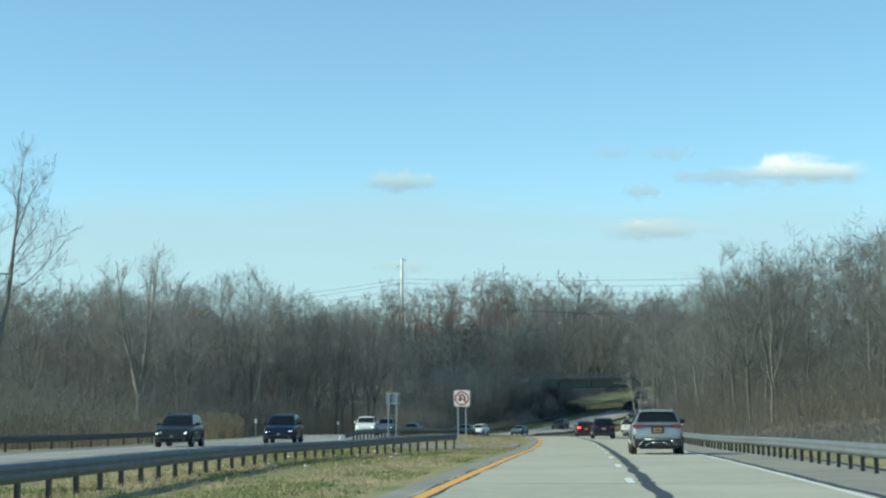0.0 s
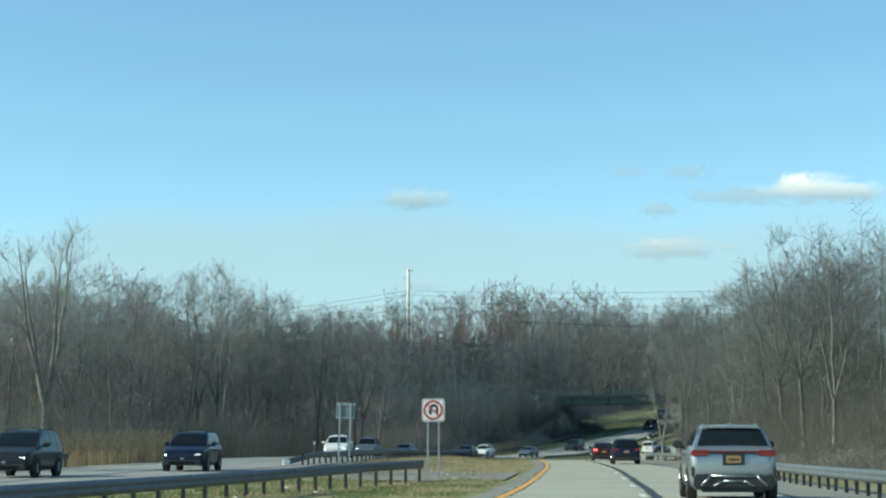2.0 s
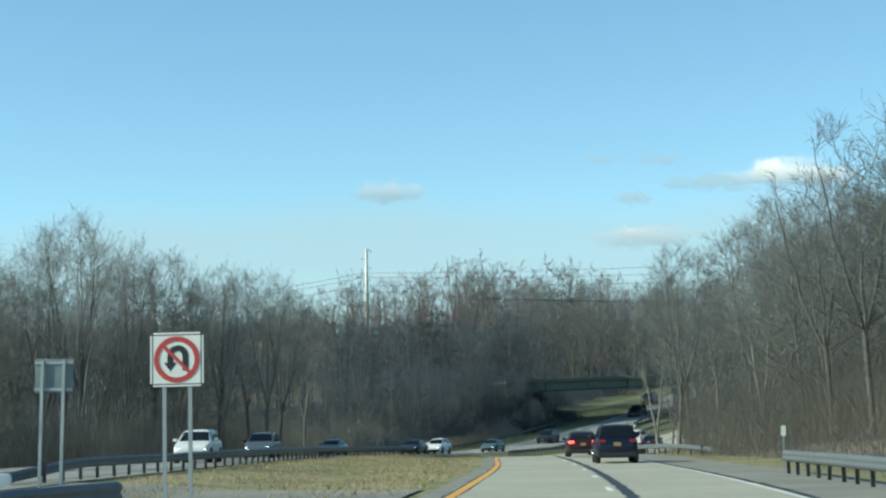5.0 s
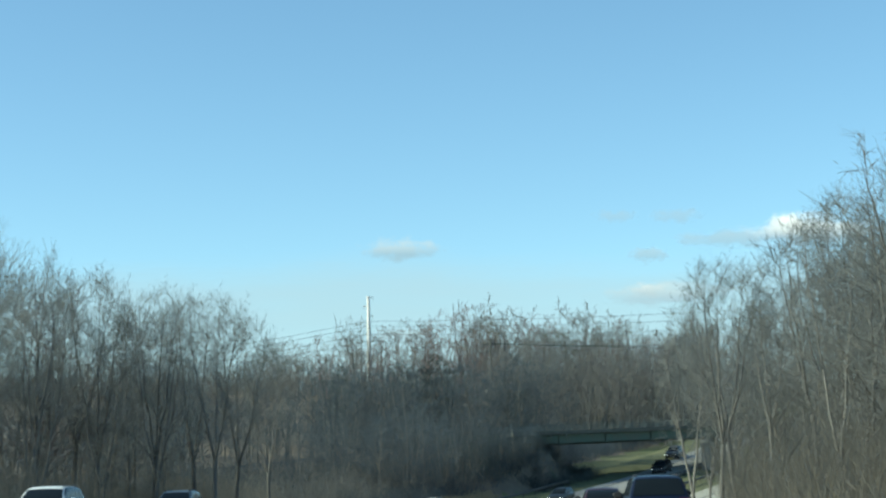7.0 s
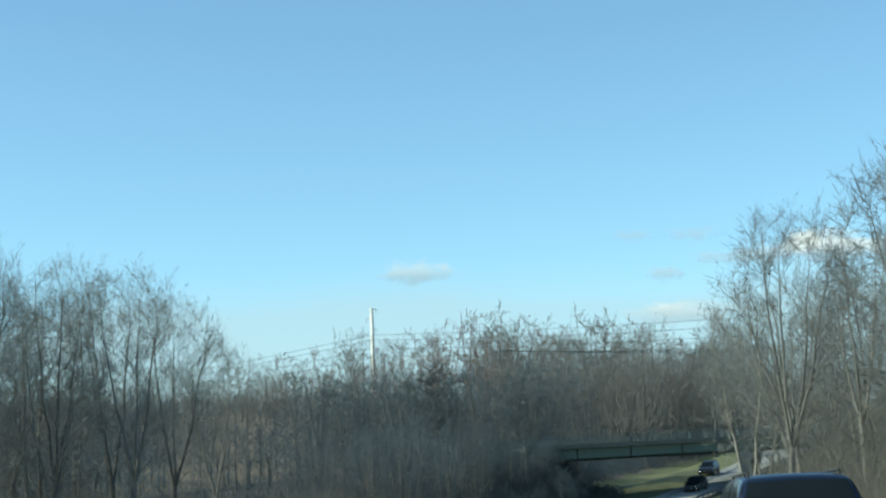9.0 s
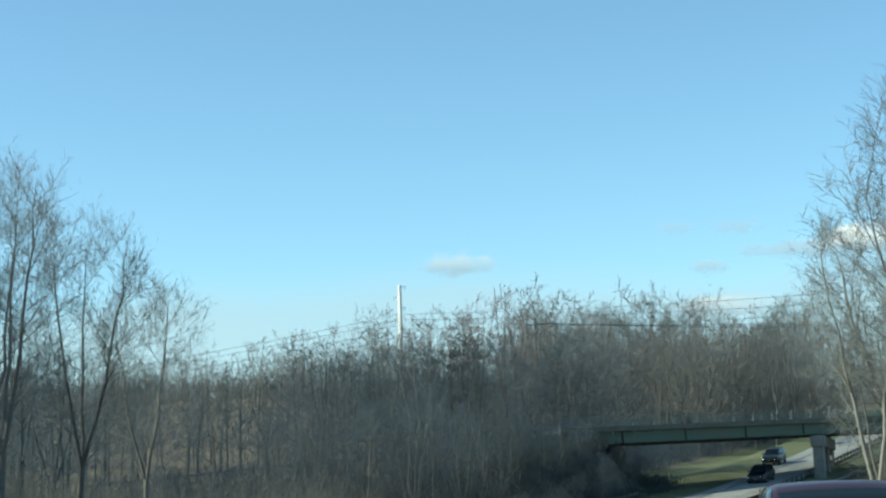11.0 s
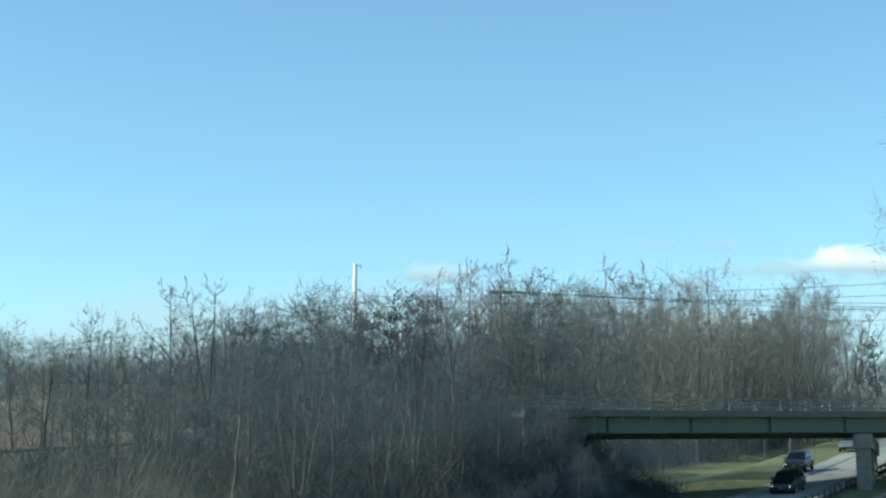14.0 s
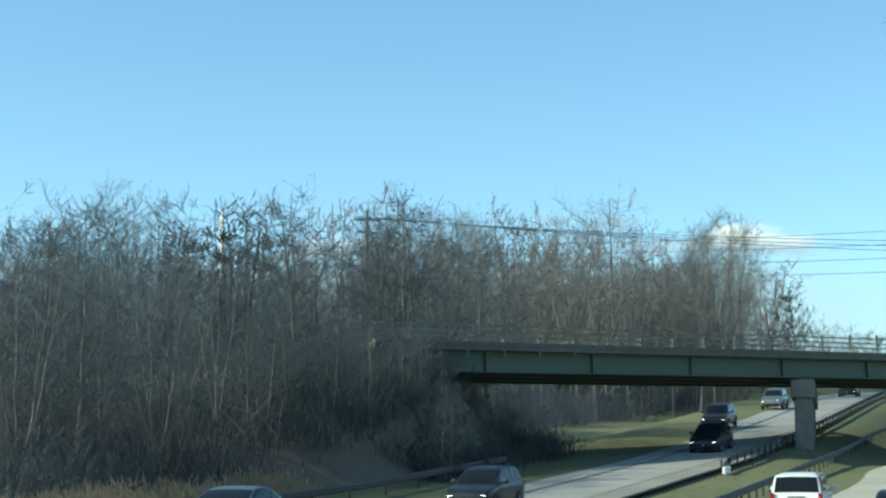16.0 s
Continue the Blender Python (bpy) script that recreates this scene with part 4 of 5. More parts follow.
def no_u_turn_sign(x, y, zc):
    root = tagged(new("road_sign"), "white square no-U-turn sign with red ring on two steel posts", "road sign")
    bm = bmesh.new()
    box(bm, -0.457, 0.457, -0.004, 0.004, -0.457, 0.457)
    bmesh.ops.bevel(bm, geom=[e for e in bm.edges if abs(e.verts[0].co.y - e.verts[1].co.y) > 0.004], offset=0.05, segments=4, affect="EDGES")
    part("panel", bm, M_SIGN_WHITE, root)
    bm = bmesh.new()
    for i in range(4):
        a = 0.425
        rects = [(-a, a, a - 0.016, a), (-a, a, -a, -a + 0.016), (-a, -a + 0.016, -a, a), (a - 0.016, a, -a, a)]
    for (x0, x1, z0, z1) in rects:
        vs = [bm.verts.new(v) for v in ((x0, -0.0065, z0), (x1, -0.0065, z0), (x1, -0.0065, z1), (x0, -0.0065, z1))]
        bm.faces.new(vs)
    part("border_line", bm, M_SIGN_BLACK, root)
    bm = bmesh.new()
    flat_ring(bm, 0.305, 0.392, -0.0105)
    c = math.sqrt(0.5)
    pts = [(-0.33, 0.03), (0.33, 0.03), (0.33, -0.03), (-0.33, -0.03)]
    bm.faces.new([bm.verts.new((c * (u + v), -0.0115, c * (-u + v))) for u, v in pts])
    part("red_ring", bm, M_SIGN_RED, root, "red ring with a diagonal slash")
    # arrow: right leg up, round the top, down the left with a head
    bm = bmesh.new()
    line = [(0.15, -0.19), (0.15, 0.06)] + [(0.02 + 0.13 * math.cos(a), 0.06 + 0.13 * math.sin(a)) for a in [math.pi * k / 10 for k in range(1, 10)]] + [(-0.11, 0.06), (-0.11, -0.06)]
    w = 0.052
    rows = []
    for i, (u, v) in enumerate(line):
        a, b = line[max(0, i - 1)], line[min(len(line) - 1, i + 1)]
        du, dv = b[0] - a[0], b[1] - a[1]
        ln = math.hypot(du, dv)
        nu, nv = -dv / ln * w, du / ln * w
        rows.append((bm.verts.new((u + nu, -0.0085, v + nv)), bm.verts.new((u - nu, -0.0085, v - nv))))
    for (a, b), (c2, d) in zip(rows, rows[1:]):
        bm.faces.new((a, b, d, c2))
    bm.faces.new([bm.verts.new((u, -0.0085, v)) for u, v in ((-0.22, -0.05), (0.0, -0.05), (-0.11, -0.20))])
    part("arrow", bm, M_SIGN_BLACK, root, "black U-turn arrow")
    g = land(x, y)
    for px in (-0.22, 0.22):
        block("post", (px - 0.032, px + 0.032, 0.008, 0.05, g - zc - 0.4, 0.40), M_STEEL_GREY, root)
    root.matrix_world = pose(x, y, zc, 0, 0, -4)
    return root


def back_sign(x, y, zc):
    root = tagged(new("road_sign"), "grey back of a road sign on two slim steel posts", "road sign")
    block("panel", (-0.45, 0.45, 0.03, 0.036, -0.36, 0.40), M_SIGN_BACK, root, bevel=0.002)
    for z in (-0.28, 0.31):
        block("crossbar", (-0.44, 0.44, 0.0, 0.03, z - 0.03, z + 0.03), M_STEEL_GREY, root)
    g = land(x, y)
    for px in (-0.25, 0.25):
        block("post", (px - 0.035, px + 0.035, -0.05, 0.0, g - zc - 0.4, 0.36), M_STEEL_GREY, root)
    root.matrix_world = pose(x, y, zc, 0, 1.5, -9)
    return root


no_u_turn_sign(-1.08, 99.0, 2.62)
back_sign(-5.27, 108.2, 2.78)


def marker(x, y, h=1.25):
    root = tagged(new("delineator_post"), "thin roadside post with a small white reflector", "marker post", "delineators")
    g = land(x, y)
    block("post", (-0.03, 0.03, -0.012, 0.012, -0.3, h), M_STEEL_GREY, root)
    block("reflector", (-0.085, 0.085, -0.022, -0.013, h - 0.34, h + 0.02), M_SIGN_WHITE, root, "small white reflector plate", bevel=0.004)
    root.matrix_world = pose(x, y, g, random.gauss(0, 2), random.gauss(0, 2), 0)


for mx, my in ((15.4, 132.0), (-18.0, 146.0), (-14.6, 196.0)):
    marker(mx, my, 1.5)

# ---- overbridge ----
BP, BU = Vector((37.7, 331.5, 9.45)), Vector((0.858, 0.514, 0.0)).normalized()
BN = Vector((-BU.y, BU.x, 0))
GRADE = 0.066


def bridge_m(u, v=0.0, z=0.0):
    """Pose on the bridge: u along it from the pier, v across, away from the camera, z over the girder's foot."""
    p = BP + BU * u + BN * v
    m = Matrix((BU, BN, (0, 0, 1))).transposed().to_4x4()
    sh = Matrix.Identity(4)
    sh[2][0] = GRADE
    return Matrix.Translation((p.x, p.y, BP.z + GRADE * u + z)) @ m @ sh


bridge = tagged(new("overbridge"), "green steel girder overbridge with railings on a concrete pier", "bridge")
bridge.matrix_world = Matrix.Translation(BP)
U0, U1 = -31.0, 58.0


def bridge_part(name, boxes, material, parent=None, label="", bevel=0.0):
    bm = bmesh.new()
    for b in boxes:
        box(bm, *b)
    if bevel:
        bmesh.ops.bevel(bm, geom=bm.edges[:], offset=bevel, segments=1, affect="EDGES")
    ob = part(name, bm, material, parent or bridge, label)
    return ob


for v in (0.0, 2.6, 5.2, 7.8):
    bxs = [(U0, U1, v - 0.012, v + 0.012, 0.03, 1.12), (U0, U1, v - 0.19, v + 0.19, 0.0, 0.035), (U0, U1, v - 0.19, v + 0.19, 1.115, 1.15)]
    if v == 0.0:
        bxs += [(u, u + 0.02, v - 0.17, v - 0.012, 0.035, 1.115) for u in np.arange(U0, U1, 7.3)]
    ob = bridge_part("girder", bxs, M_GIRDER, label="dull green painted steel girder")
    ob.matrix_world = bridge_m(0)
for nm, bxs, lab in (("deck", (U0, U1, -0.75, 8.55, 1.15, 1.42), "dark grey-green concrete deck"), ("kerb", (U0, U1, -0.80, -0.45, 1.42, 1.60), "low concrete kerb"), ("kerb", (U0, U1, 8.25, 8.6, 1.42, 1.60), "low concrete kerb")):
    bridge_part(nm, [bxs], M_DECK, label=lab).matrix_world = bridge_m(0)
for v in (-0.62, 8.42):
    rl = bridge_part("railing", [(U0, U1, v - 0.035, v + 0.035, 1.60 + h, 1.60 + h + 0.07) for h in (0.25, 0.55, 0.86)], M_RAILING, label="three-bar dull steel railing")
    rl.matrix_world = bridge_m(0)
    bm = bmesh.new()
    box(bm, -0.06, 0.06, -0.05, 0.05, 1.58, 2.58)
    first = part("railing_post", bm, M_RAILING, bridge)
    for i, u in enumerate(np.arange(U0 + 1, U1, 2.4)):
        o = first if i == 0 else new("railing_post", first.data)
        o.parent = bridge
        o.matrix_world = bridge_m(float(u), v)
# piers: a cap beam along the road's direction, on columns
CAP = Vector((0.25, 0.968, 0.0)).normalized()
for u in (0.0, 27.0):
    p0 = BP + BU * u
    zt = BP.z + GRADE * u
    face = math.degrees(math.atan2(-CAP.x, CAP.y))
    cap = bridge_part("pier_cap", [(-0.72, 0.72, -0.6, 12.4, -1.25, -0.12)], M_BRIDGE_CONC, label="concrete cap beam", bevel=0.05)
    cap.matrix_world = pose(p0.x, p0.y, zt, 0, 0, face)
    for v in (0.0, 2.6, 5.2, 7.8):
        q = p0 + CAP * (v / 0.704)
        brg = bridge_part("bearing", [(-0.3, 0.3, -0.3, 0.3, -0.13, 0.03 + GRADE * v)], M_GIRDER)
        brg.matrix_world = pose(q.x, q.y, zt, 0, 0, face)
    for w in (0.2, 5.8, 11.4):
        f = p0 + CAP * w
        col = bridge_part("column", [(-0.55, 0.55, -0.6, 0.6, land(f.x, f.y) - zt - 0.6, -1.2)], M_BRIDGE_CONC, label="square concrete column", bevel=0.07)
        col.matrix_world = pose(f.x, f.y, zt, 0, 0, face)
for u, sgn in ((U0 - 0.2, -1), (U1 + 0.2, 1)):
    f = BP + BU * u + BN * 4
    g = min(land(f.x + a, f.y + b) for a in (-6, 0, 6) for b in (-6, 0, 6))
    ab = bridge_part("abutment", [(-0.6, 0.6, -1.0, 8.8, g - (BP.z + GRADE * u) - 0.5, 1.4)], M_BRIDGE_CONC, label="concrete abutment wall")
    ab.matrix_world = bridge_m(u)

ap = []
for i in range(24):
    u = U0 - 2 - 1.905 * i
    p = BP + BU * u - BN * 0.6
    ap.append((p.x, p.y))
approach = tagged(new("guide_rail"), "pale guide rail along the bridge approach behind the brush", "guide rail", "guide rails")
av, af = [], []
for (x0, y0) in ap:
    for k in range(6):
        av.append((x0 - BN.x * 0.09 * math.cos(k * 1.047), y0 - BN.y * 0.09 * math.cos(k * 1.047), land(x0, y0) + 0.62 + 0.09 * math.sin(k * 1.047)))
for i in range(len(ap) - 1):
    for k in range(6):
        af.append((i * 6 + k, i * 6 + (k + 1) % 6, i * 6 + 6 + (k + 1) % 6, i * 6 + 6 + k))
mesh_ob("rail_beam", av, af, M_GALV, approach)
bm = bmesh.new()
box(bm, -0.05, 0.05, -0.05, 0.05, -0.5, 0.62)
first = part("post", bm, M_POST, approach)
for i, (x0, y0) in enumerate(ap):
    o = first if i == 0 else new("post", first.data)
    o.parent = approach
    o.matrix_local = pose(x0, y0, land(x0, y0))

# ---- power line ----


def wire(a, b, sag, r=0.042, parent=None):
    a, b = Vector(a), Vector(b)
    n = 24
    vs, fs = [], []
    d = (b - a).normalized()
    q = d.cross(Vector((0, 0, 1))).normalized()
    up = q.cross(d)
    for i in range(n + 1):
        s = i / n
        p = a.lerp(b, s) - Vector((0, 0, sag * 4 * s * (1 - s)))
        for k in range(3):
            an = 2.1 * k
            vs.append(p + q * r * math.cos(an) + up * r * math.sin(an))
    for i in range(n):
        for k in range(3):
            fs.append((i * 3 + k, i * 3 + (k + 1) % 3, i * 3 + 3 + (k + 1) % 3, i * 3 + 3 + k))
    ob = mesh_ob("power_line", vs, fs, M_WIRE)
    return tagged(ob, "thin dark overhead power line sagging between poles", "power line", "power lines")


PX, PY = -17.5, 520.0
pz = land(PX, PY)
pylon = tagged(new("transmission_pole"), "tall pale steel transmission pole with short arms above the wood", "utility pole")
pylon.matrix_world = pose(PX, PY, pz)
bm = bmesh.new()
tube(bm, (0, 0, -1), (0, 0, 52.6 - pz), 0.60, 0.38, 12)
part("shaft", bm, M_POLE, pylon, smooth=True)
for z, ln in ((52.2, 1.1), (50.0, -1.2), (47.6, 1.0), (45.4, -0.9), (41.6, 1.1)):
    bm = bmesh.new()
    tube(bm, (-0.15 * ln, 0, z - pz - 0.15), (ln, 0, z - pz + 0.25), 0.13, 0.08, 6)
    arm = part("arm", bm, M_POLE, pylon)
    bm = bmesh.new()
    for i in range(4):
        tube(bm, (ln, 0, z - pz + 0.25 - 0.22 * i), (ln, 0, z - pz + 0.1 - 0.22 * i), 0.12, 0.06, 6)
    part("insulator", bm, M_INSULATOR, arm)
for z, zr_, zl in ((46.4, 47.5, 39.0), (45.2, 44.2, 37.5), (43.2, 42.0, 36.0), (41.4, 39.5, 34.5)):
    wire((PX + 0.5, PY, z), (PX + 262, PY - 105, zr_ + 4), 5.5)
    wire((PX - 0.5, PY, z), (PX - 230, PY + 92, zl - 2), 5.0)
wood_pole = tagged(new("utility_pole"), "dark wooden utility pole with a crossarm rising over the copse", "utility pole")
WX, WY = 9.9, 376.0
wz = land(WX, WY)
wood_pole.matrix_world = pose(WX, WY, wz, 0, 0, 12)
bm = bmesh.new()
tube(bm, (0, 0, -0.5), (0, 0, 27.6 - wz), 0.17, 0.11, 8)
part("shaft", bm, M_BARK, wood_pole)
block("crossarm", (-1.2, 1.2, -0.06, 0.06, 26.6 - wz, 26.75 - wz), M_BARK, wood_pole)
block("crossarm", (-0.9, 0.9, -0.06, 0.06, 25.5 - wz, 25.65 - wz), M_BARK, wood_pole)
for i, dx in enumerate((-1.1, 0.0, 1.1)):
    wire((WX + dx, WY, 26.9), (WX + 150 + dx, WY + 22, 34.0 - 1.5 * i), 3.2, 0.03)



def lattice_tower(x, y, top):
    """A slim four-legged mast with a platform on its head."""
    g = land(x, y)
    h = top - g
    root = tagged(new("lattice_tower"), "slim grey steel lattice tower with a platform above the wood", "tower")
    w0, w1, levels = 1.9, 0.75, 9
    for sx, sy in ((-1, -1), (1, -1), (1, 1), (-1, 1)):
        bm = bmesh.new()
        tube(bm, (sx * w0, sy * w0, -0.4), (sx * w1, sy * w1, h), 0.14, 0.11, 5)
        part("leg", bm, M_STEEL_GREY, root)
    for k in range(levels):
        za, zb = h * k / levels, h * (k + 1) / levels
        wa, wb = w0 + (w1 - w0) * k / levels, w0 + (w1 - w0) * (k + 1) / levels
        bm = bmesh.new()
        for (ax, ay), (bx, by) in (((-1, -1), (1, -1)), ((1, -1), (1, 1)), ((1, 1), (-1, 1)), ((-1, 1), (-1, -1))):
            tube(bm, (ax * wa, ay * wa, za), (bx * wb, by * wb, zb), 0.05, 0.05, 4)
            tube(bm, (ax * wb, ay * wb, zb), (bx * wb, by * wb, zb), 0.05, 0.05, 4)
        part("bracing", bm, M_STEEL_GREY, root)
    block("platform", (-1.5, 1.5, -1.5, 1.5, h - 0.1, h + 0.08), M_STEEL_GREY, root)
    for sx, sy in ((-1, -1), (1, -1), (1, 1), (-1, 1)):
        block("antenna_panel", (sx * 1.3 - 0.18, sx * 1.3 + 0.18, sy * 1.3 - 0.08, sy * 1.3 + 0.08, h + 0.1, h + 1.9), M_SIGN_WHITE, root, "pale antenna panel", 0.03)
    root.matrix_world = pose(x, y, g, 0, 0, 20)


lattice_tower(-110.0, 415.0, 38.8)

# ---- clouds, far behind everything ----


def cloud_material(name, seed, bright, dense, shade):
    m = bpy.data.materials.new(name)
    m.use_nodes = True
    n, l = m.node_tree.nodes, m.node_tree.links
    n.clear()
    out = n.new("ShaderNodeOutputMaterial")
    mixs = n.new("ShaderNodeMixShader")
    tr, em = n.new("ShaderNodeBsdfTransparent"), n.new("ShaderNodeEmission")
    tc = n.new("ShaderNodeTexCoord")
    mp = n.new("ShaderNodeMapping")
    mp.inputs["Location"].default_value = (seed, 0, seed * 0.7)
    mp.inputs["Scale"].default_value = (2.2, 1, 1.1)
    no = n.new("ShaderNodeTexNoise")
    no.inputs["Scale"].default_value, no.inputs["Detail"].default_value, no.inputs["Roughness"].default_value = 1.3, 6, 0.55
    ln = n.new("ShaderNodeVectorMath")
    ln.operation = "LENGTH"
    l.new(tc.outputs["Object"], ln.inputs[0])
    l.new(tc.outputs["Object"], mp.inputs["Vector"])
    l.new(mp.outputs[0], no.inputs["Vector"])
    a = n.new("ShaderNodeMath")
    a.operation = "MULTIPLY_ADD"
    l.new(no.outputs["Fac"], a.inputs[0])
    a.inputs[1].default_value, a.inputs[2].default_value = 1.5, -0.30
    s = n.new("ShaderNodeMath")
    s.operation = "SUBTRACT"
    l.new(a.outputs[0], s.inputs[0])
    l.new(ln.outputs["Value"], s.inputs[1])
    r = n.new("ShaderNodeMapRange")
    r.interpolation_type = "SMOOTHSTEP"
    r.inputs["From Min"].default_value, r.inputs["From Max"].default_value, r.inputs["To Max"].default_value = -0.45, 0.25, dense
    l.new(s.outputs[0], r.inputs["Value"])
    sx = n.new("ShaderNodeSeparateXYZ")
    l.new(tc.outputs["Object"], sx.inputs[0])
    g = n.new("ShaderNodeMapRange")
    g.inputs["From Min"].default_value, g.inputs["From Max"].default_value = -0.35, 0.35
    l.new(sx.outputs["Z"], g.inputs["Value"])
    cm = n.new("ShaderNodeMix")
    cm.data_type = "RGBA"
    cm.inputs["A"].default_value, cm.inputs["B"].default_value = (*shade, 1), (*bright, 1)
    l.new(g.outputs["Result"], cm.inputs["Factor"])
    l.new(cm.outputs["Result"], em.inputs["Color"])
    l.new(r.outputs["Result"], mixs.inputs["Fac"])
    l.new(tr.outputs[0], mixs.inputs[1])
    l.new(em.outputs[0], mixs.inputs[2])
    l.new(mixs.outputs[0], out.inputs["Surface"])
    return m


def cloud(ax, az, wx, wz, seed, bright, dense, shade, label, dist=4200.0):
    """ax, az: its direction as slopes; wx, wz: half its width and height as slopes."""
    n = 12
    vs = [(-1.25 + 2.5 * i / n, 0.15 * math.sin(i * 0.9), -1.25 + 2.5 * j / n) for j in range(n + 1) for i in range(n + 1)]
    fs = [(j * (n + 1) + i, j * (n + 1) + i + 1, (j + 1) * (n + 1) + i + 1, (j + 1) * (n + 1) + i) for j in range(n) for i in range(n)]
    ob = mesh_ob("cloud", vs, fs, cloud_material("cloud_vapour", seed, bright, dense, shade))
    ob.matrix_world = Matrix.Translation((ax * dist, dist, az * dist)) @ Matrix.Diagonal((wx * dist, 1, wz * dist, 1))
    ob.visible_shadow = False
    return tagged(ob, label, "cloud", "clouds", kind="structure")


CW, CG = (0.74, 0.68, 0.66), (0.34, 0.37, 0.42)
cloud(-0.033, 0.1455, 0.030, 0.0085, 1.3, (0.50, 0.50, 0.52), 0.75, (0.30, 0.35, 0.41), "small flat grey-white cloud low in the sky")
cloud(0.202, 0.1505, 0.056, 0.0120, 4.1, CW, 0.85, CG, "bright white cumulus cloud with a grey base")
cloud(0.152, 0.1468, 0.036, 0.0075, 5.6, (0.37, 0.41, 0.46), 0.6, (0.31, 0.36, 0.42), "grey trailing edge of the bright cloud")
cloud(0.190, 0.1552, 0.017, 0.0080, 6.9, (0.86, 0.80, 0.77), 0.95, (0.60, 0.58, 0.58), "sunlit white head of the cumulus cloud")
cloud(0.107, 0.1190, 0.013, 0.0058, 8.4, (0.60, 0.56, 0.56), 0.75, (0.40, 0.42, 0.46), "small sunlit puff of cloud")
cloud(0.142, 0.0900, 0.028, 0.0040, 21.3, (0.40, 0.44, 0.49), 0.4, (0.33, 0.39, 0.45), "faint low wisp of cloud")
cloud(0.108, 0.1390, 0.016, 0.006, 7.7, (0.38, 0.42, 0.47), 0.6, (0.30, 0.35, 0.41), "small faint grey cloud")
cloud(0.117, 0.1165, 0.044, 0.009, 9.2, (0.50, 0.50, 0.52), 0.7, CG, "long low grey-white cloud near the wood's edge")
cloud(0.125, 0.1610, 0.020, 0.006, 12.4, (0.36, 0.41, 0.47), 0.45, (0.32, 0.38, 0.45), "faint grey wisp of cloud")
cloud(0.090, 0.1615, 0.016, 0.005, 15.8, (0.36, 0.41, 0.47), 0.4, (0.32, 0.38, 0.45), "faint grey wisp of cloud")
cloud(-0.030, 0.0960, 0.022, 0.006, 18.1, (0.46, 0.48, 0.50), 0.4, (0.34, 0.39, 0.44), "faint cloud behind the transmission pole")


# thin high veil over the lower sky
def veil(ax, az, wx, wz, seed, bright, dense, label, dist=4600.0):
    n = 10
    vs = [(-1.25 + 2.5 * i / n, 0.0, -1.25 + 2.5 * j / n) for j in range(n + 1) for i in range(n + 1)]
    fs = [(j * (n + 1) + i, j * (n + 1) + i + 1, (j + 1) * (n + 1) + i + 1, (j + 1) * (n + 1) + i) for j in range(n) for i in range(n)]
    ob = mesh_ob("cloud", vs, fs, cloud_material("veil_vapour", seed, bright, dense, bright))
    ob.matrix_world = Matrix.Translation((ax * dist, dist, az * dist)) @ Matrix.Diagonal((wx * dist, 1, wz * dist, 1))
    ob.visible_shadow = False
    return tagged(ob, label, "cloud", "clouds", kind="structure")


veil(0.0, 0.085, 0.75, 0.075, 2.2, (0.385, 0.445, 0.50), 0.70, "thin pale veil of cloud low over the hill")

# ---- vehicles ----


def paint(name, base, metal=0.4, rough=0.38):
    return mat(name, base, rough, metal, coat=0.25, spec=0.35, grain=tuple(c * 0.88 for c in base), scale=3.0, amount=0.3)


M_SILVER = paint("silver_blue_paint", (0.385, 0.395, 0.405), 0.75, 0.30)
M_WHITE_CAR = paint("white_paint", (0.70, 0.70, 0.68), 0.0, 0.35)
M_NAVY = paint("navy_paint", (0.008, 0.013, 0.034), 0.25)
M_DARK_CAR = paint("charcoal_paint", (0.018, 0.021, 0.024), 0.25)
M_BROWN_CAR = paint("bronze_brown_paint", (0.075, 0.062, 0.052), 0.5)
M_GREY_CAR = paint("mid_grey_paint", (0.20, 0.22, 0.23), 0.6)
M_GREEN_CAR = paint("teal_grey_paint", (0.12, 0.17, 0.18), 0.5)
M_RED_CAR = paint("dark_red_paint", (0.05, 0.012, 0.014), 0.3)
M_TRIM = mat("black_plastic_trim", (0.022, 0.022, 0.024), 0.6, grain=(0.035, 0.035, 0.035), scale=20)
M_GLASS = mat("dark_car_glass", (0.012, 0.016, 0.020), 0.10, spec=0.12)
M_TYRE = mat("tyre_rubber", (0.022, 0.022, 0.022), 0.9, grain=(0.04, 0.038, 0.035), scale=14)
M_RIM = mat("alloy_rim", (0.45, 0.46, 0.47), 0.35, 0.9)
M_TAIL = mat("tail_lamp_red", (0.26, 0.013, 0.017), 0.25, coat=0.3)
M_TAIL_DARK = mat("dark_red_light_bar", (0.12, 0.008, 0.012), 0.3, coat=0.2)
M_BRAKE = mat("lit_brake_lamp", (1.0, 0.12, 0.10), 0.2, emit=1.6)
M_HEAD = mat("lit_headlamp", (1.0, 0.97, 0.90), 0.2, emit=7.0)
M_LENS = mat("clear_lamp_lens", (0.55, 0.57, 0.6), 0.12, coat=0.6)
M_PLATE = mat("orange_number_plate", (0.38, 0.24, 0.11), 0.6, grain=(0.3, 0.19, 0.1), scale=18)
M_PLATE_WHITE = mat("white_number_plate", (0.7, 0.7, 0.68), 0.5)
M_CHROME = mat("satin_chrome", (0.38, 0.39, 0.40), 0.42, 1.0)


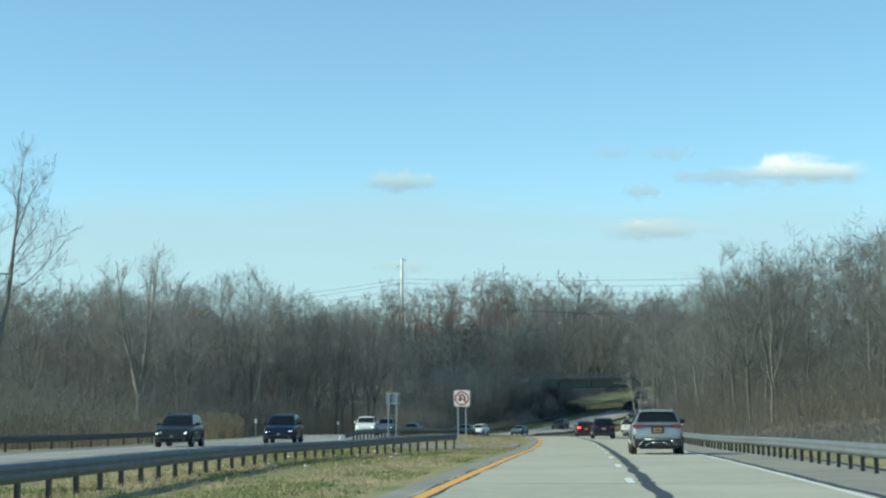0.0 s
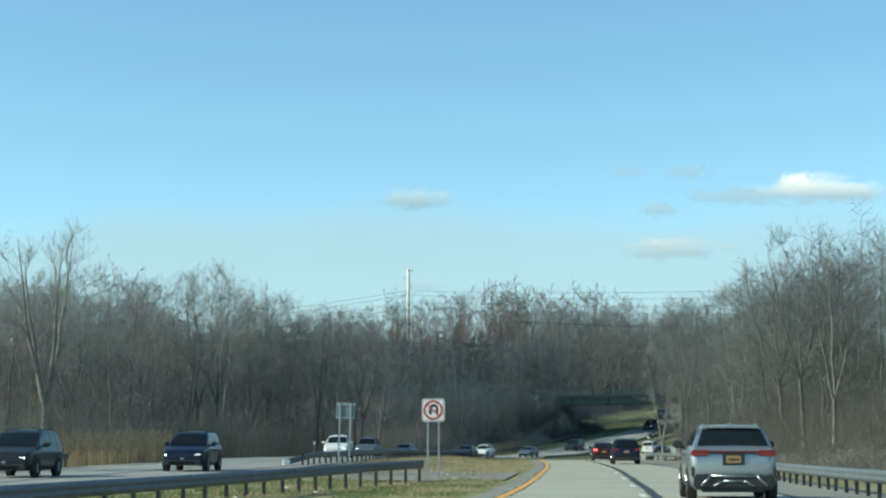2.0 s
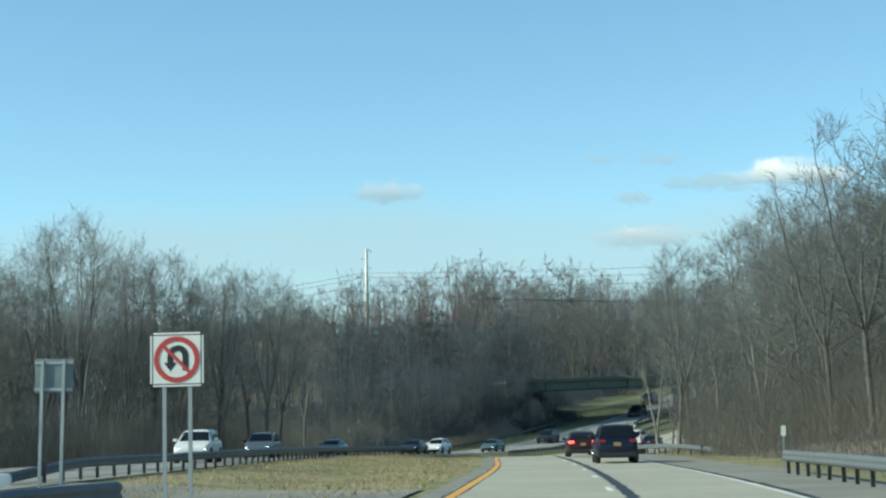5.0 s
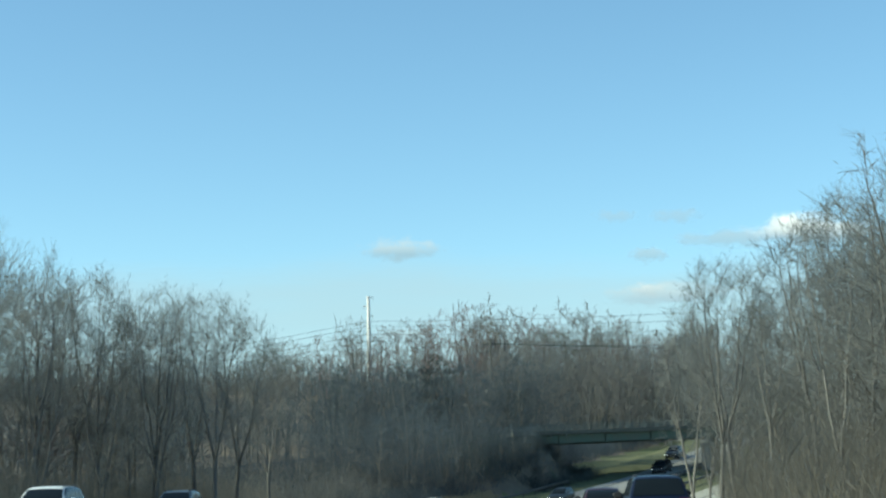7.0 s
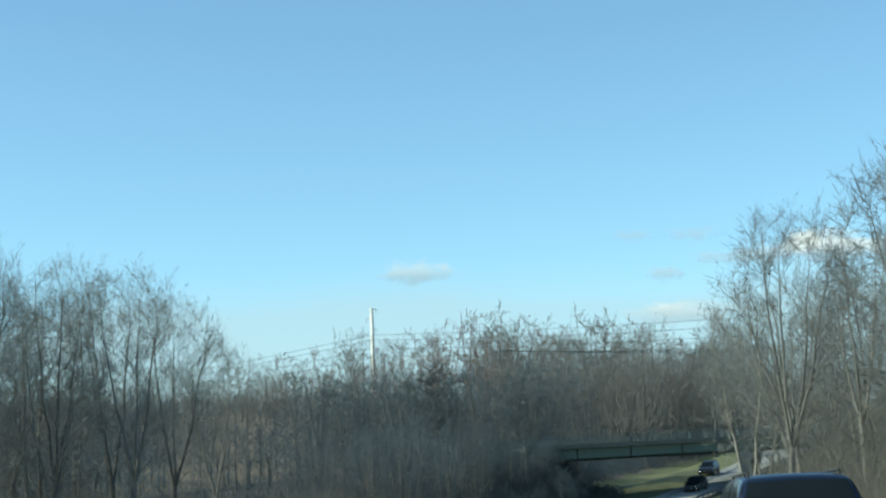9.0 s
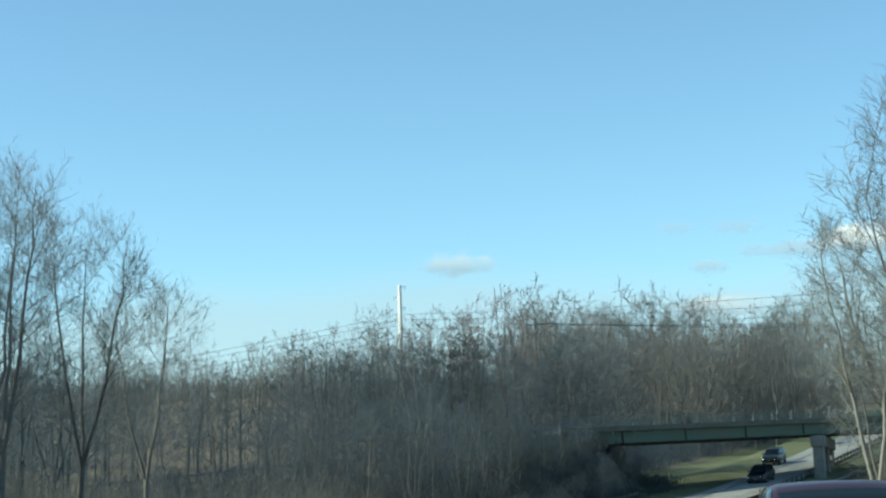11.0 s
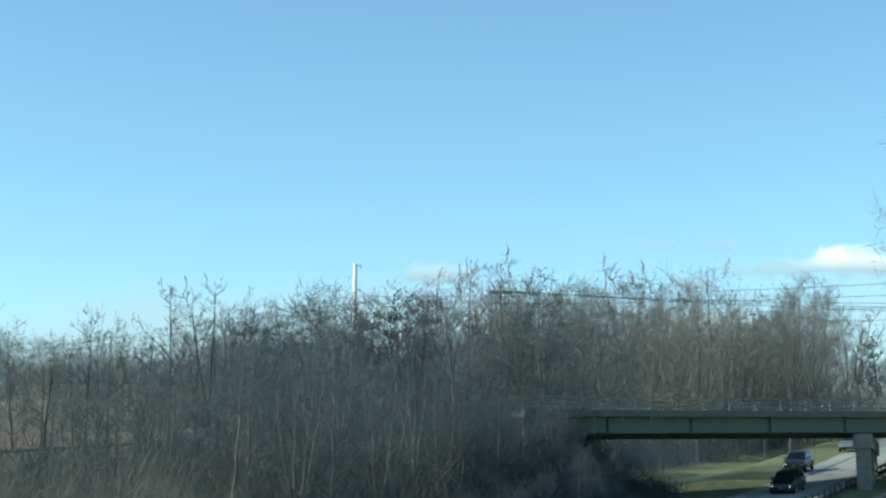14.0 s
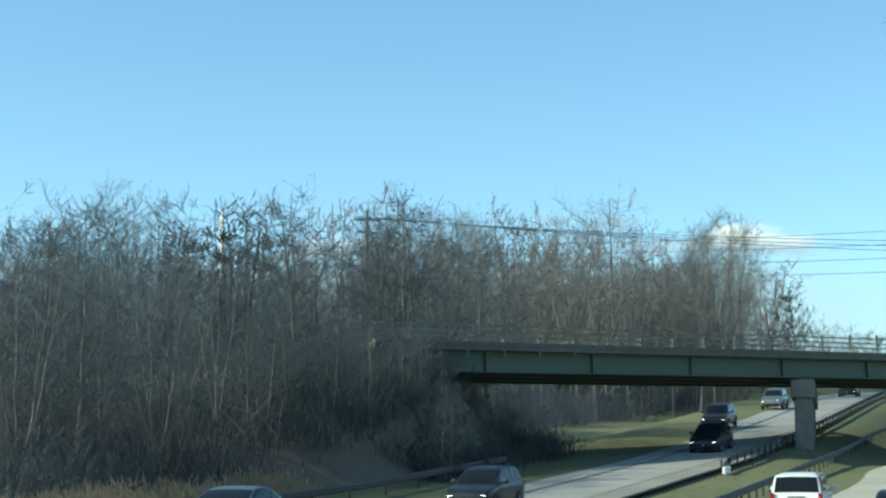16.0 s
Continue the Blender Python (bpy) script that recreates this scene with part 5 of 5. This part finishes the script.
def wheel(x, y, r, w, parent):
    bm = bmesh.new()
    prof = [(r * 0.60, -w / 2), (r * 0.94, -w / 2), (r, -w * 0.36), (r, w * 0.36), (r * 0.94, w / 2), (r * 0.60, w / 2)]
    n = 20
    rows = [[bm.verts.new((u, q * math.cos(2 * math.pi * k / n), q * math.sin(2 * math.pi * k / n))) for (q, u) in prof] for k in range(n)]
    for k in range(n):
        a, b = rows[k], rows[(k + 1) % n]
        for j in range(len(prof) - 1):
            bm.faces.new((a[j], a[j + 1], b[j + 1], b[j]))
    t = part("wheel", bm, M_TYRE, parent, smooth=True)
    t.location = (x, y, r)
    bm = bmesh.new()
    s = 1 if x > 0 else -1
    tube(bm, (s * w * 0.20, 0, 0), (s * w * 0.30, 0, 0), r * 0.62, r * 0.60, 20)
    for k in range(5):
        a = 2 * math.pi * k / 5
        tube(bm, (s * w * 0.36, 0.05 * math.cos(a), 0.05 * math.sin(a)), (s * w * 0.36, r * 0.58 * math.cos(a), r * 0.58 * math.sin(a)), 0.035, 0.03, 5)
    tube(bm, (s * w * 0.2, 0, 0), (s * w * 0.42, 0, 0), 0.075, 0.06, 10)
    part("rim", bm, M_RIM, t)
    return t


def car(label, name, x, y, fx, fz, flip, body_paint, L=4.6, W=1.85, H=1.68, belt=1.05, hood=0.98, clear=0.24, rear_rake=0.42, front_rake=0.75, nose=1.15, tail=0.06,
        tyre=0.35, roof_w=0.70, lights="tail", plate=M_PLATE, boxy=False, rails=True, detail=0, group="vehicles", lit=True, wiper=True):
    s = fx(y + 0.5) - fx(y - 0.5)
    gs = fz(y + 0.5) - fz(y - 0.5)
    yaw = -math.degrees(math.atan(s)) + (180 if flip else 0)
    pit = math.degrees(math.atan(gs)) * (-1 if flip else 1)
    root = tagged(new(name), label, "car", group)
    hw, b = W / 2, -L / 2
    hr = hw * roof_w
    y0, y1 = b + tail + 0.10, L / 2 - nose
    r0, r1 = y0 + rear_rake, y1 - front_rake
    mid_y = (r0 + r1) / 2
    # along the car: place, sill height, height of the top, share of the half width
    st = [(b, 0.26 + clear, belt - 0.30, 0.82), (b + 0.02, 0.16 + clear, belt - 0.14, 0.90), (b + 0.07, 0.09 + clear, belt - 0.04, 0.945), (y0 if tail > 0.3 else b + 0.10 + tail, clear + 0.03, belt + 0.012, 0.968 if tail < 0.3 else 0.985),
          (y0 + rear_rake * 0.5, clear, belt + (H - belt) * 0.56, 0.99), (r0 - 0.03, clear, H - 0.095, 1.0), (r0 + 0.10, clear, H - 0.045, 1.0), (r0 + 0.45, clear, H - 0.01, 1.0), (mid_y, clear, H, 1.0), (r1 - 0.35, clear, H - 0.015, 1.0), (r1 - 0.05, clear, H - 0.06, 1.0),
          (r1 + front_rake * 0.5, clear, belt + (H - belt) * 0.50, 1.0), (y1, clear, belt + 0.012, 1.0), (L / 2 - nose * 0.6, clear, hood + 0.02, 0.985), (L / 2 - 0.34, clear + 0.02, hood - 0.05, 0.955), (L / 2 - 0.12, clear + 0.05, hood - 0.13, 0.90), (L / 2 - 0.03, clear + 0.08, hood - 0.24, 0.84), (L / 2, clear + 0.16, hood - 0.36, 0.76)]

    def half_ring(zb, zt, f):
        """One side of the section, from the sill over the shoulder and the glass to the middle of the top."""
        w = hw * f
        zs = min(belt, zt)
        q = max(0.0, min(1.0, (zt - belt) / (H - belt)))
        low_side = [(0.84, 0.0), (0.955, 0.10), (0.985, 0.24), (1.0, 0.52), (0.995, 0.74), (0.965, 0.93), (0.92, 1.0)]
        out = [(w * a, zb + (zs - zb) * c) for a, c in low_side]
        wt = 0.92 * w + (hr - 0.92 * w) * q
        for a, c in ((0.36, 0.42), (0.74, 0.82)):
            out.append((0.92 * w + (wt - 0.92 * w) * a, zs + (zt - zs) * c))
        out += [(wt * 0.985, zs + (zt - zs) * 0.94), (wt * 0.90, zt - 0.012 * q), (wt * 0.5, zt + 0.006), (0.0, zt + 0.012)]
        return out

    rings = [half_ring(zb, zt, f) for (_, zb, zt, f) in st]
    n = len(rings[0])
    vs, fs, m = [], [], 2 * n - 1
    for (yy, _, _, _), rg in zip(st, rings):
        vs += [(u, yy, v) for u, v in rg] + [(-u, yy, v) for u, v in reversed(rg[:-1])]
    for i in range(len(st) - 1):
        for j in range(m):
            k = (j + 1) % m
            fs.append((i * m + j, (i + 1) * m + j, (i + 1) * m + k, i * m + k))
    fs.append(tuple(range(m)))
    fs.append(tuple(reversed(range((len(st) - 1) * m, len(st) * m))))
    body = mesh_ob("body", vs, fs, body_paint, root, flat=False)

    def on_shell(a, r, sgn):
        """A point of the shell at station a and section row r, both as fractions."""
        i, k = min(len(st) - 2, int(a)), min(n - 2, int(r))
        fa, fr = a - i, r - k

        def at(ii):
            p, q = rings[ii][k], rings[ii][k + 1]
            return Vector((sgn * (p[0] + (q[0] - p[0]) * fr), st[ii][0], p[1] + (q[1] - p[1]) * fr))

        return at(i).lerp(at(i + 1), fa)

    def pane(name, a0, a1, ra, rb, label="", across=False, lift=0.012):
        """Glass laid on the shell between two stations and two rows (across: from side to side over the middle)."""
        rows = []
        stops = sorted({a0, a1} | {k / 2 for k in range(math.ceil(a0 * 2 + 0.1), math.floor(a1 * 2 - 0.1) + 1)})
        steps = len(stops) - 1
        for a in stops:
            if across:
                rows.append([on_shell(a, ra, -1)] + [on_shell(a, r, -1) for r in np.arange(math.ceil(ra + 0.01), n - 0.5)] + [on_shell(a, r, 1) for r in np.arange(n - 2, ra + 0.01, -1)] + [on_shell(a, ra, 1)])
            else:
                rows.append([on_shell(a, ra + (rb - ra) * k / 4, 1) for k in range(5)])
        w = len(rows[0])
        for sg in ((1,) if across else (1, -1)):
            pv = [Vector((v.x * sg, v.y, v.z)) for rw in rows for v in rw]
            pf = [(i * w + k, i * w + k + 1, (i + 1) * w + k + 1, (i + 1) * w + k) for i in range(steps) for k in range(w - 1)]
            nrm = (pv[w + 1] - pv[0]).cross(pv[1] - pv[w])
            ctr = Vector((0, mid_y, belt))
            nrm = nrm.normalized() * (1 if nrm.dot(pv[w // 2] - ctr) > 0 else -1)
            mesh_ob(name, [v + nrm * lift for v in pv], pf, M_GLASS, root, label, flat=False)

    pane("rear_window", 3.14, 4.92, 9.75, 0, "dark tinted rear window", True)
    pane("windscreen", 10.25, 11.9, 9.75, 0, "", True)
    for a0, a1 in ((4.55, 6.75), (6.9, 7.9), (8.02, 9.0), (9.08, 10.9)):
        pane("side_window", a0, a1, 6.3, 8.8)
    # wheels in dark arches
    for wx in (-1, 1):
        for wy in (b + 0.95, L / 2 - 0.92):
            bm = bmesh.new()
            tube(bm, (wx * (hw - 0.16), wy, tyre + 0.02), (wx * (hw + 0.012), wy, tyre + 0.02), tyre + 0.075, tyre + 0.07, 20)
            part("wheel_arch", bm, M_TRIM, root)
            wheel(wx * (hw - 0.085), wy, tyre, 0.235, root)
    # bumpers, lamps, plates, mirrors
    block("rear_bumper", (-hw * 0.90, hw * 0.90, b - 0.05, b + 0.3, clear + 0.03, clear + (0.36 if detail else 0.30)), M_TRIM if not boxy else body_paint, root, "black plastic rear bumper" if not boxy else "", 0.05)
    block("front_bumper", (-hw * 0.84, hw * 0.84, L / 2 - 0.25, L / 2 + 0.04, clear + 0.02, clear + 0.30), M_TRIM, root, "", 0.05)
    block("grille", (-hw * 0.48, hw * 0.48, L / 2 - 0.12, L / 2 + 0.018, clear + 0.30, hood - 0.38), M_TRIM, root, "dark grille", 0.03)
    block("lower_intake", (-hw * 0.62, hw * 0.62, L / 2 - 0.1, L / 2 + 0.048, clear + 0.06, clear + 0.20), M_GLASS, root, "black lower air intake", 0.02)
    block("grille_badge", (-0.07, 0.07, L / 2 - 0.02, L / 2 + 0.028, hood - 0.48, hood - 0.40), M_CHROME, root, "", 0.01)
    block("number_plate", (-0.16, 0.16, b - 0.035 if not boxy else b - 0.02, b + 0.04, belt - 0.32, belt - 0.16), plate, root, "yellow-orange number plate" if plate is M_PLATE else "", 0.006)
    lamp_f = M_HEAD if (flip and lit) else M_LENS
    lamp_r = M_BRAKE if lights == "brake" else M_TAIL
    for sg in (-1, 1):
        xa, xb = sorted((sg * hw * 0.54, sg * hw * 0.83))
        block("headlight", (xa, xb, L / 2 - 0.32, L / 2 - 0.02, hood - 0.345, hood - 0.245), lamp_f, root, "lit white headlamp" if lamp_f is M_HEAD else "clear headlamp", 0.03)
        if boxy:
            xa, xb = sorted((sg * hw * 0.80, sg * hw * 0.95))
            block("tail_light", (xa, xb, b - 0.02, b + 0.12, belt - 0.36, belt + 0.05), lamp_r, root, "red tail lamp", 0.02)
        else:
            xa, xb = sorted((sg * hw * 0.56, sg * hw * 0.955))
            block("tail_light", (xa, xb, b - 0.015, b + 0.22, belt - 0.17, belt - 0.03), lamp_r, root, "red tail lamp", 0.03)
        xa, xb = sorted((sg * (hw - 0.06), sg * (hw + 0.17)))
        bm = bmesh.new()
        bmesh.ops.create_icosphere(bm, subdivisions=3, radius=1.0)
        bmesh.ops.scale(bm, vec=(0.135, 0.085, 0.095), verts=bm.verts[:])
        for v in bm.verts:
            v.co.y = max(v.co.y, -0.035)
        bmesh.ops.translate(bm, vec=(sg * (hw + 0.11), y1 - 0.50, belt + 0.10), verts=bm.verts[:])
        tube(bm, (sg * (hw - 0.08), y1 - 0.44, belt + 0.01), (sg * (hw + 0.04), y1 - 0.48, belt + 0.06), 0.035, 0.03, 8)
        part("wing_mirror", bm, M_TRIM if body_paint is not M_WHITE_CAR else body_paint, root, "", True)
        for dy in (-0.25, 0.75):
            xa, xb = sorted((sg * (hw - 0.012), sg * (hw + 0.022)))
            block("door_handle", (xa, xb, dy - 0.1, dy + 0.1, belt - 0.16, belt - 0.125), M_TRIM, root, "", 0.008)
        if rails:
            bm = bmesh.new()
            xr, rz = sg * hr * 0.90, -0.005 if detail else 0.02
            tube(bm, (xr, r0 + 0.25, H + rz), (xr, r1 - 0.15, H + rz - 0.01), 0.018, 0.018, 6)
            for yy in (r0 + 0.25, (r0 + r1) / 2, r1 - 0.15):
                tube(bm, (xr, yy, H - 0.06), (xr, yy, H + rz), 0.018, 0.018, 6)
            part("roof_rail", bm, M_TRIM if detail == 0 else M_CHROME, root)
    if detail:
        block("light_bar", (-hw * 0.93, hw * 0.93, b - 0.022, b + 0.16, belt - 0.10, belt - 0.05), M_TAIL_DARK, root, "full-width red light bar", 0.015)
        block("spoiler", (-hr * 0.92, hr * 0.92, r0 - 0.16, r0 + 0.12, H - 0.085, H - 0.03), body_paint, root, "", 0.02)
        block("plate_recess", (-0.24, 0.24, b - 0.026, b + 0.03, belt - 0.37, belt - 0.12), M_TRIM, root, "", 0.012)
        for k, (q0, q1) in enumerate(((-0.115, -0.075), (-0.055, 0.045), (0.065, 0.115))):
            block("plate_mark", (q0, q1, b - 0.040, b - 0.034, belt - 0.265, belt - 0.215), M_SIGN_BLACK, root)
        for dx, dz, r in ((0.0, 0.0, 0.026), (-0.27, -0.11, 0.020)):
            bm = bmesh.new()
            run = [(-0.72 - dx, 0.34), (-0.50 - dx, 0.56 + dz), (0.50 + dx, 0.56 + dz), (0.72 + dx, 0.34)]
            for (xa, za), (xb, zb) in zip(run, run[1:]):
                tube(bm, (xa, b - 0.055, za), (xb, b - 0.055, zb), r, r, 8)
            part("diffuser_trim", bm, M_CHROME, root, "silver diffuser trim", smooth=True)
        block("underbody", (-hw * 0.72, hw * 0.72, b + 0.02, b + 0.6, 0.20, clear + 0.10), M_TRIM, root, "", 0.03)
        block("tailgate_crease", (-hw * 0.74, hw * 0.74, b - 0.034, b + 0.05, belt - 0.50, belt - 0.475), body_paint, root, "", 0.008)
        for sg in (-1, 1):
            xa, xb = sorted((sg * hw * 0.60, sg * hw * 0.72))
            block("reflector", (xa, xb, b - 0.062, b + 0.1, clear + 0.15, clear + 0.19), M_TAIL, root, "red bumper reflector", 0.01)
            xa, xb = sorted((sg * hw * 0.905, sg * hw * 0.945))
            block("bumper_vent", (xa, xb, b - 0.012, b + 0.14, clear + 0.30, clear + 0.52), M_TRIM, root, "", 0.012)
        bm = bmesh.new()
        tube(bm, (0, r0 + 0.30, H - 0.05), (0, r0 + 0.18, H + 0.065), 0.05, 0.012, 8)
        part("antenna_fin", bm, body_paint, root)
        for k in range(5):
            block("badge_letter", (-0.16 + 0.075 * k, -0.125 + 0.075 * k, b - 0.030, b - 0.020, belt - 0.052, belt - 0.026), M_CHROME, root)
    if boxy:
        block("spare_handle", (-0.30, 0.30, b - 0.028, b + 0.02, belt - 0.12, belt - 0.06), M_CHROME, root, "chrome tailgate strip", 0.012)
    elif wiper and not flip:
        bm = bmesh.new()
        tube(bm, (0.0, y0 + 0.02, belt + 0.02), (0.38, y0 + 0.07, belt + 0.10), 0.012, 0.008, 5)
        part("rear_wiper", bm, M_TRIM, root)
    root.matrix_world = pose(x, y, fz(y) + 0.004, pit, 0, yaw)
    return root


def in_lane(fx, off, y):
    return fx(y) + off


NEAR_L, NEAR_R, FAR_IN, FAR_OUT = -1.85, 1.85, 1.8, -1.85
# with the traffic
car("silver-blue mid-size crossover with a full-width red light bar", "crossover_car", in_lane(near_x, 1.85, 70.2), 70.2, near_x, near_z, False, M_SILVER, L=4.89, W=1.94, H=1.70, belt=1.16, hood=1.05, rear_rake=0.50, front_rake=0.95, tyre=0.37, roof_w=0.67, detail=1)
car("white boxy off-road car with a squared tailgate", "boxy_car", in_lane(near_x, -1.85, 286.0), 286.0, near_x, near_z, False, M_WHITE_CAR, L=4.5, W=1.84, H=1.79, belt=1.10, hood=1.06, rear_rake=0.16, front_rake=0.55, nose=1.25, roof_w=0.78, boxy=True, clear=0.28)
car("dark navy crossover with a lit brake lamp", "crossover_car", in_lane(near_x, 1.9, 149.0), 149.0, near_x, near_z, False, M_NAVY, L=4.6, W=1.85, H=1.72, belt=1.08, rear_rake=0.36, front_rake=0.75)
car("dark red saloon with lit brake lamps", "saloon_car", in_lane(near_x, 1.6, 172.0), 172.0, near_x, near_z, False, M_RED_CAR, L=4.6, W=1.8, H=1.47, belt=0.95, hood=0.88, clear=0.2, rear_rake=0.75, tail=0.55, front_rake=0.8, rails=False, lights="brake", wiper=False)
car("brown-grey crossover in the distance", "crossover_car", in_lane(near_x, 1.9, 218.0), 218.0, near_x, near_z, False, M_BROWN_CAR, L=4.6, W=1.85, H=1.62)
car("dark blue saloon beside the white boxy car", "saloon_car", in_lane(near_x, 2.0, 276.0), 276.0, near_x, near_z, False, M_NAVY, L=4.6, W=1.8, H=1.47, belt=0.95, hood=0.88, clear=0.2, rear_rake=0.75, tail=0.55, front_rake=0.8, rails=False, wiper=False)
# oncoming
ONCOMING = [
    (91.8, -15.1, M_DARK_CAR, "suv", "dark oncoming crossover with lit headlamps"),
    (104.5, -12.6, M_NAVY, "suv", "dark blue oncoming crossover with lit headlamps"),
    (159.3, -11.2, M_WHITE_CAR, "suv", "white oncoming crossover with lit headlamps"),
    (182.3, -8.6, M_GREY_CAR, "suv", "grey oncoming car with lit headlamps"),
    (226.0, -7.0, M_GREEN_CAR, "car", "teal-grey oncoming saloon with lit headlamps"),
    (240.0, -0.5, M_DARK_CAR, "car", "dark oncoming saloon with lit headlamps"),
    (262.0, 1.5, M_WHITE_CAR, "suv", "white oncoming crossover beside the reeds"),
    (270.5, 9.6, M_GREEN_CAR, "car", "teal-grey oncoming saloon beside the reeds"),
    (292.0, 20.0, M_DARK_CAR, "suv", "dark oncoming crossover with lit headlamps"),
    (328.2, 29.7, M_DARK_CAR, "suv", "dark oncoming crossover with amber-white headlamps"),
    (347.0, 37.0, M_DARK_CAR, "suv", "dark oncoming crossover under the bridge"),
    (373.6, 45.6, M_GREY_CAR, "suv", "grey oncoming crossover under the bridge"),
    (402.0, 57.5, M_DARK_CAR, "suv", "dark oncoming crossover beyond the bridge"),
]
placed = []
for y, x, pt, kind, label in ONCOMING:
    off = x - far_x(y)
    off = FAR_IN if off > 0 else FAR_OUT
    while any(abs(y - py) < 7.5 and po == off for py, po in placed):
        y += 8
    placed.append((y, off))
    x = in_lane(far_x, off, y)
    if kind == "suv":
        car(label, "crossover_car", x, y, far_x, far_z, True, pt, plate=M_PLATE_WHITE)
    elif kind == "big":
        car(label, "utility_car", x, y, far_x, far_z, True, pt, L=5.0, W=1.98, H=1.80, belt=1.14, hood=1.08, rear_rake=0.3, plate=M_PLATE_WHITE)
    else:
        car(label, "saloon_car", x, y, far_x, far_z, True, pt, L=4.6, W=1.8, H=1.46, belt=0.94, hood=0.86, clear=0.2, rear_rake=0.75, tail=0.55, front_rake=0.8, rails=False, plate=M_PLATE_WHITE)

# ---- litter by the guide rail ----
for i in range(16):
    y = random.uniform(28, 118)
    x = rail_a(min(y, 97)) + random.uniform(-1.0, 2.0)
    bm = bmesh.new()
    bmesh.ops.create_icosphere(bm, subdivisions=1, radius=random.uniform(0.04, 0.09))
    for v in bm.verts:
        v.co *= random.uniform(0.6, 1.25)
        v.co.z *= 0.55
    o = part("litter", bm, M_SIGN_WHITE, None)
    o.location = (x, y, land(x, y) + 0.04)
    tagged(o, "scrap of pale crumpled litter lying in the grass", "litter", "litter")
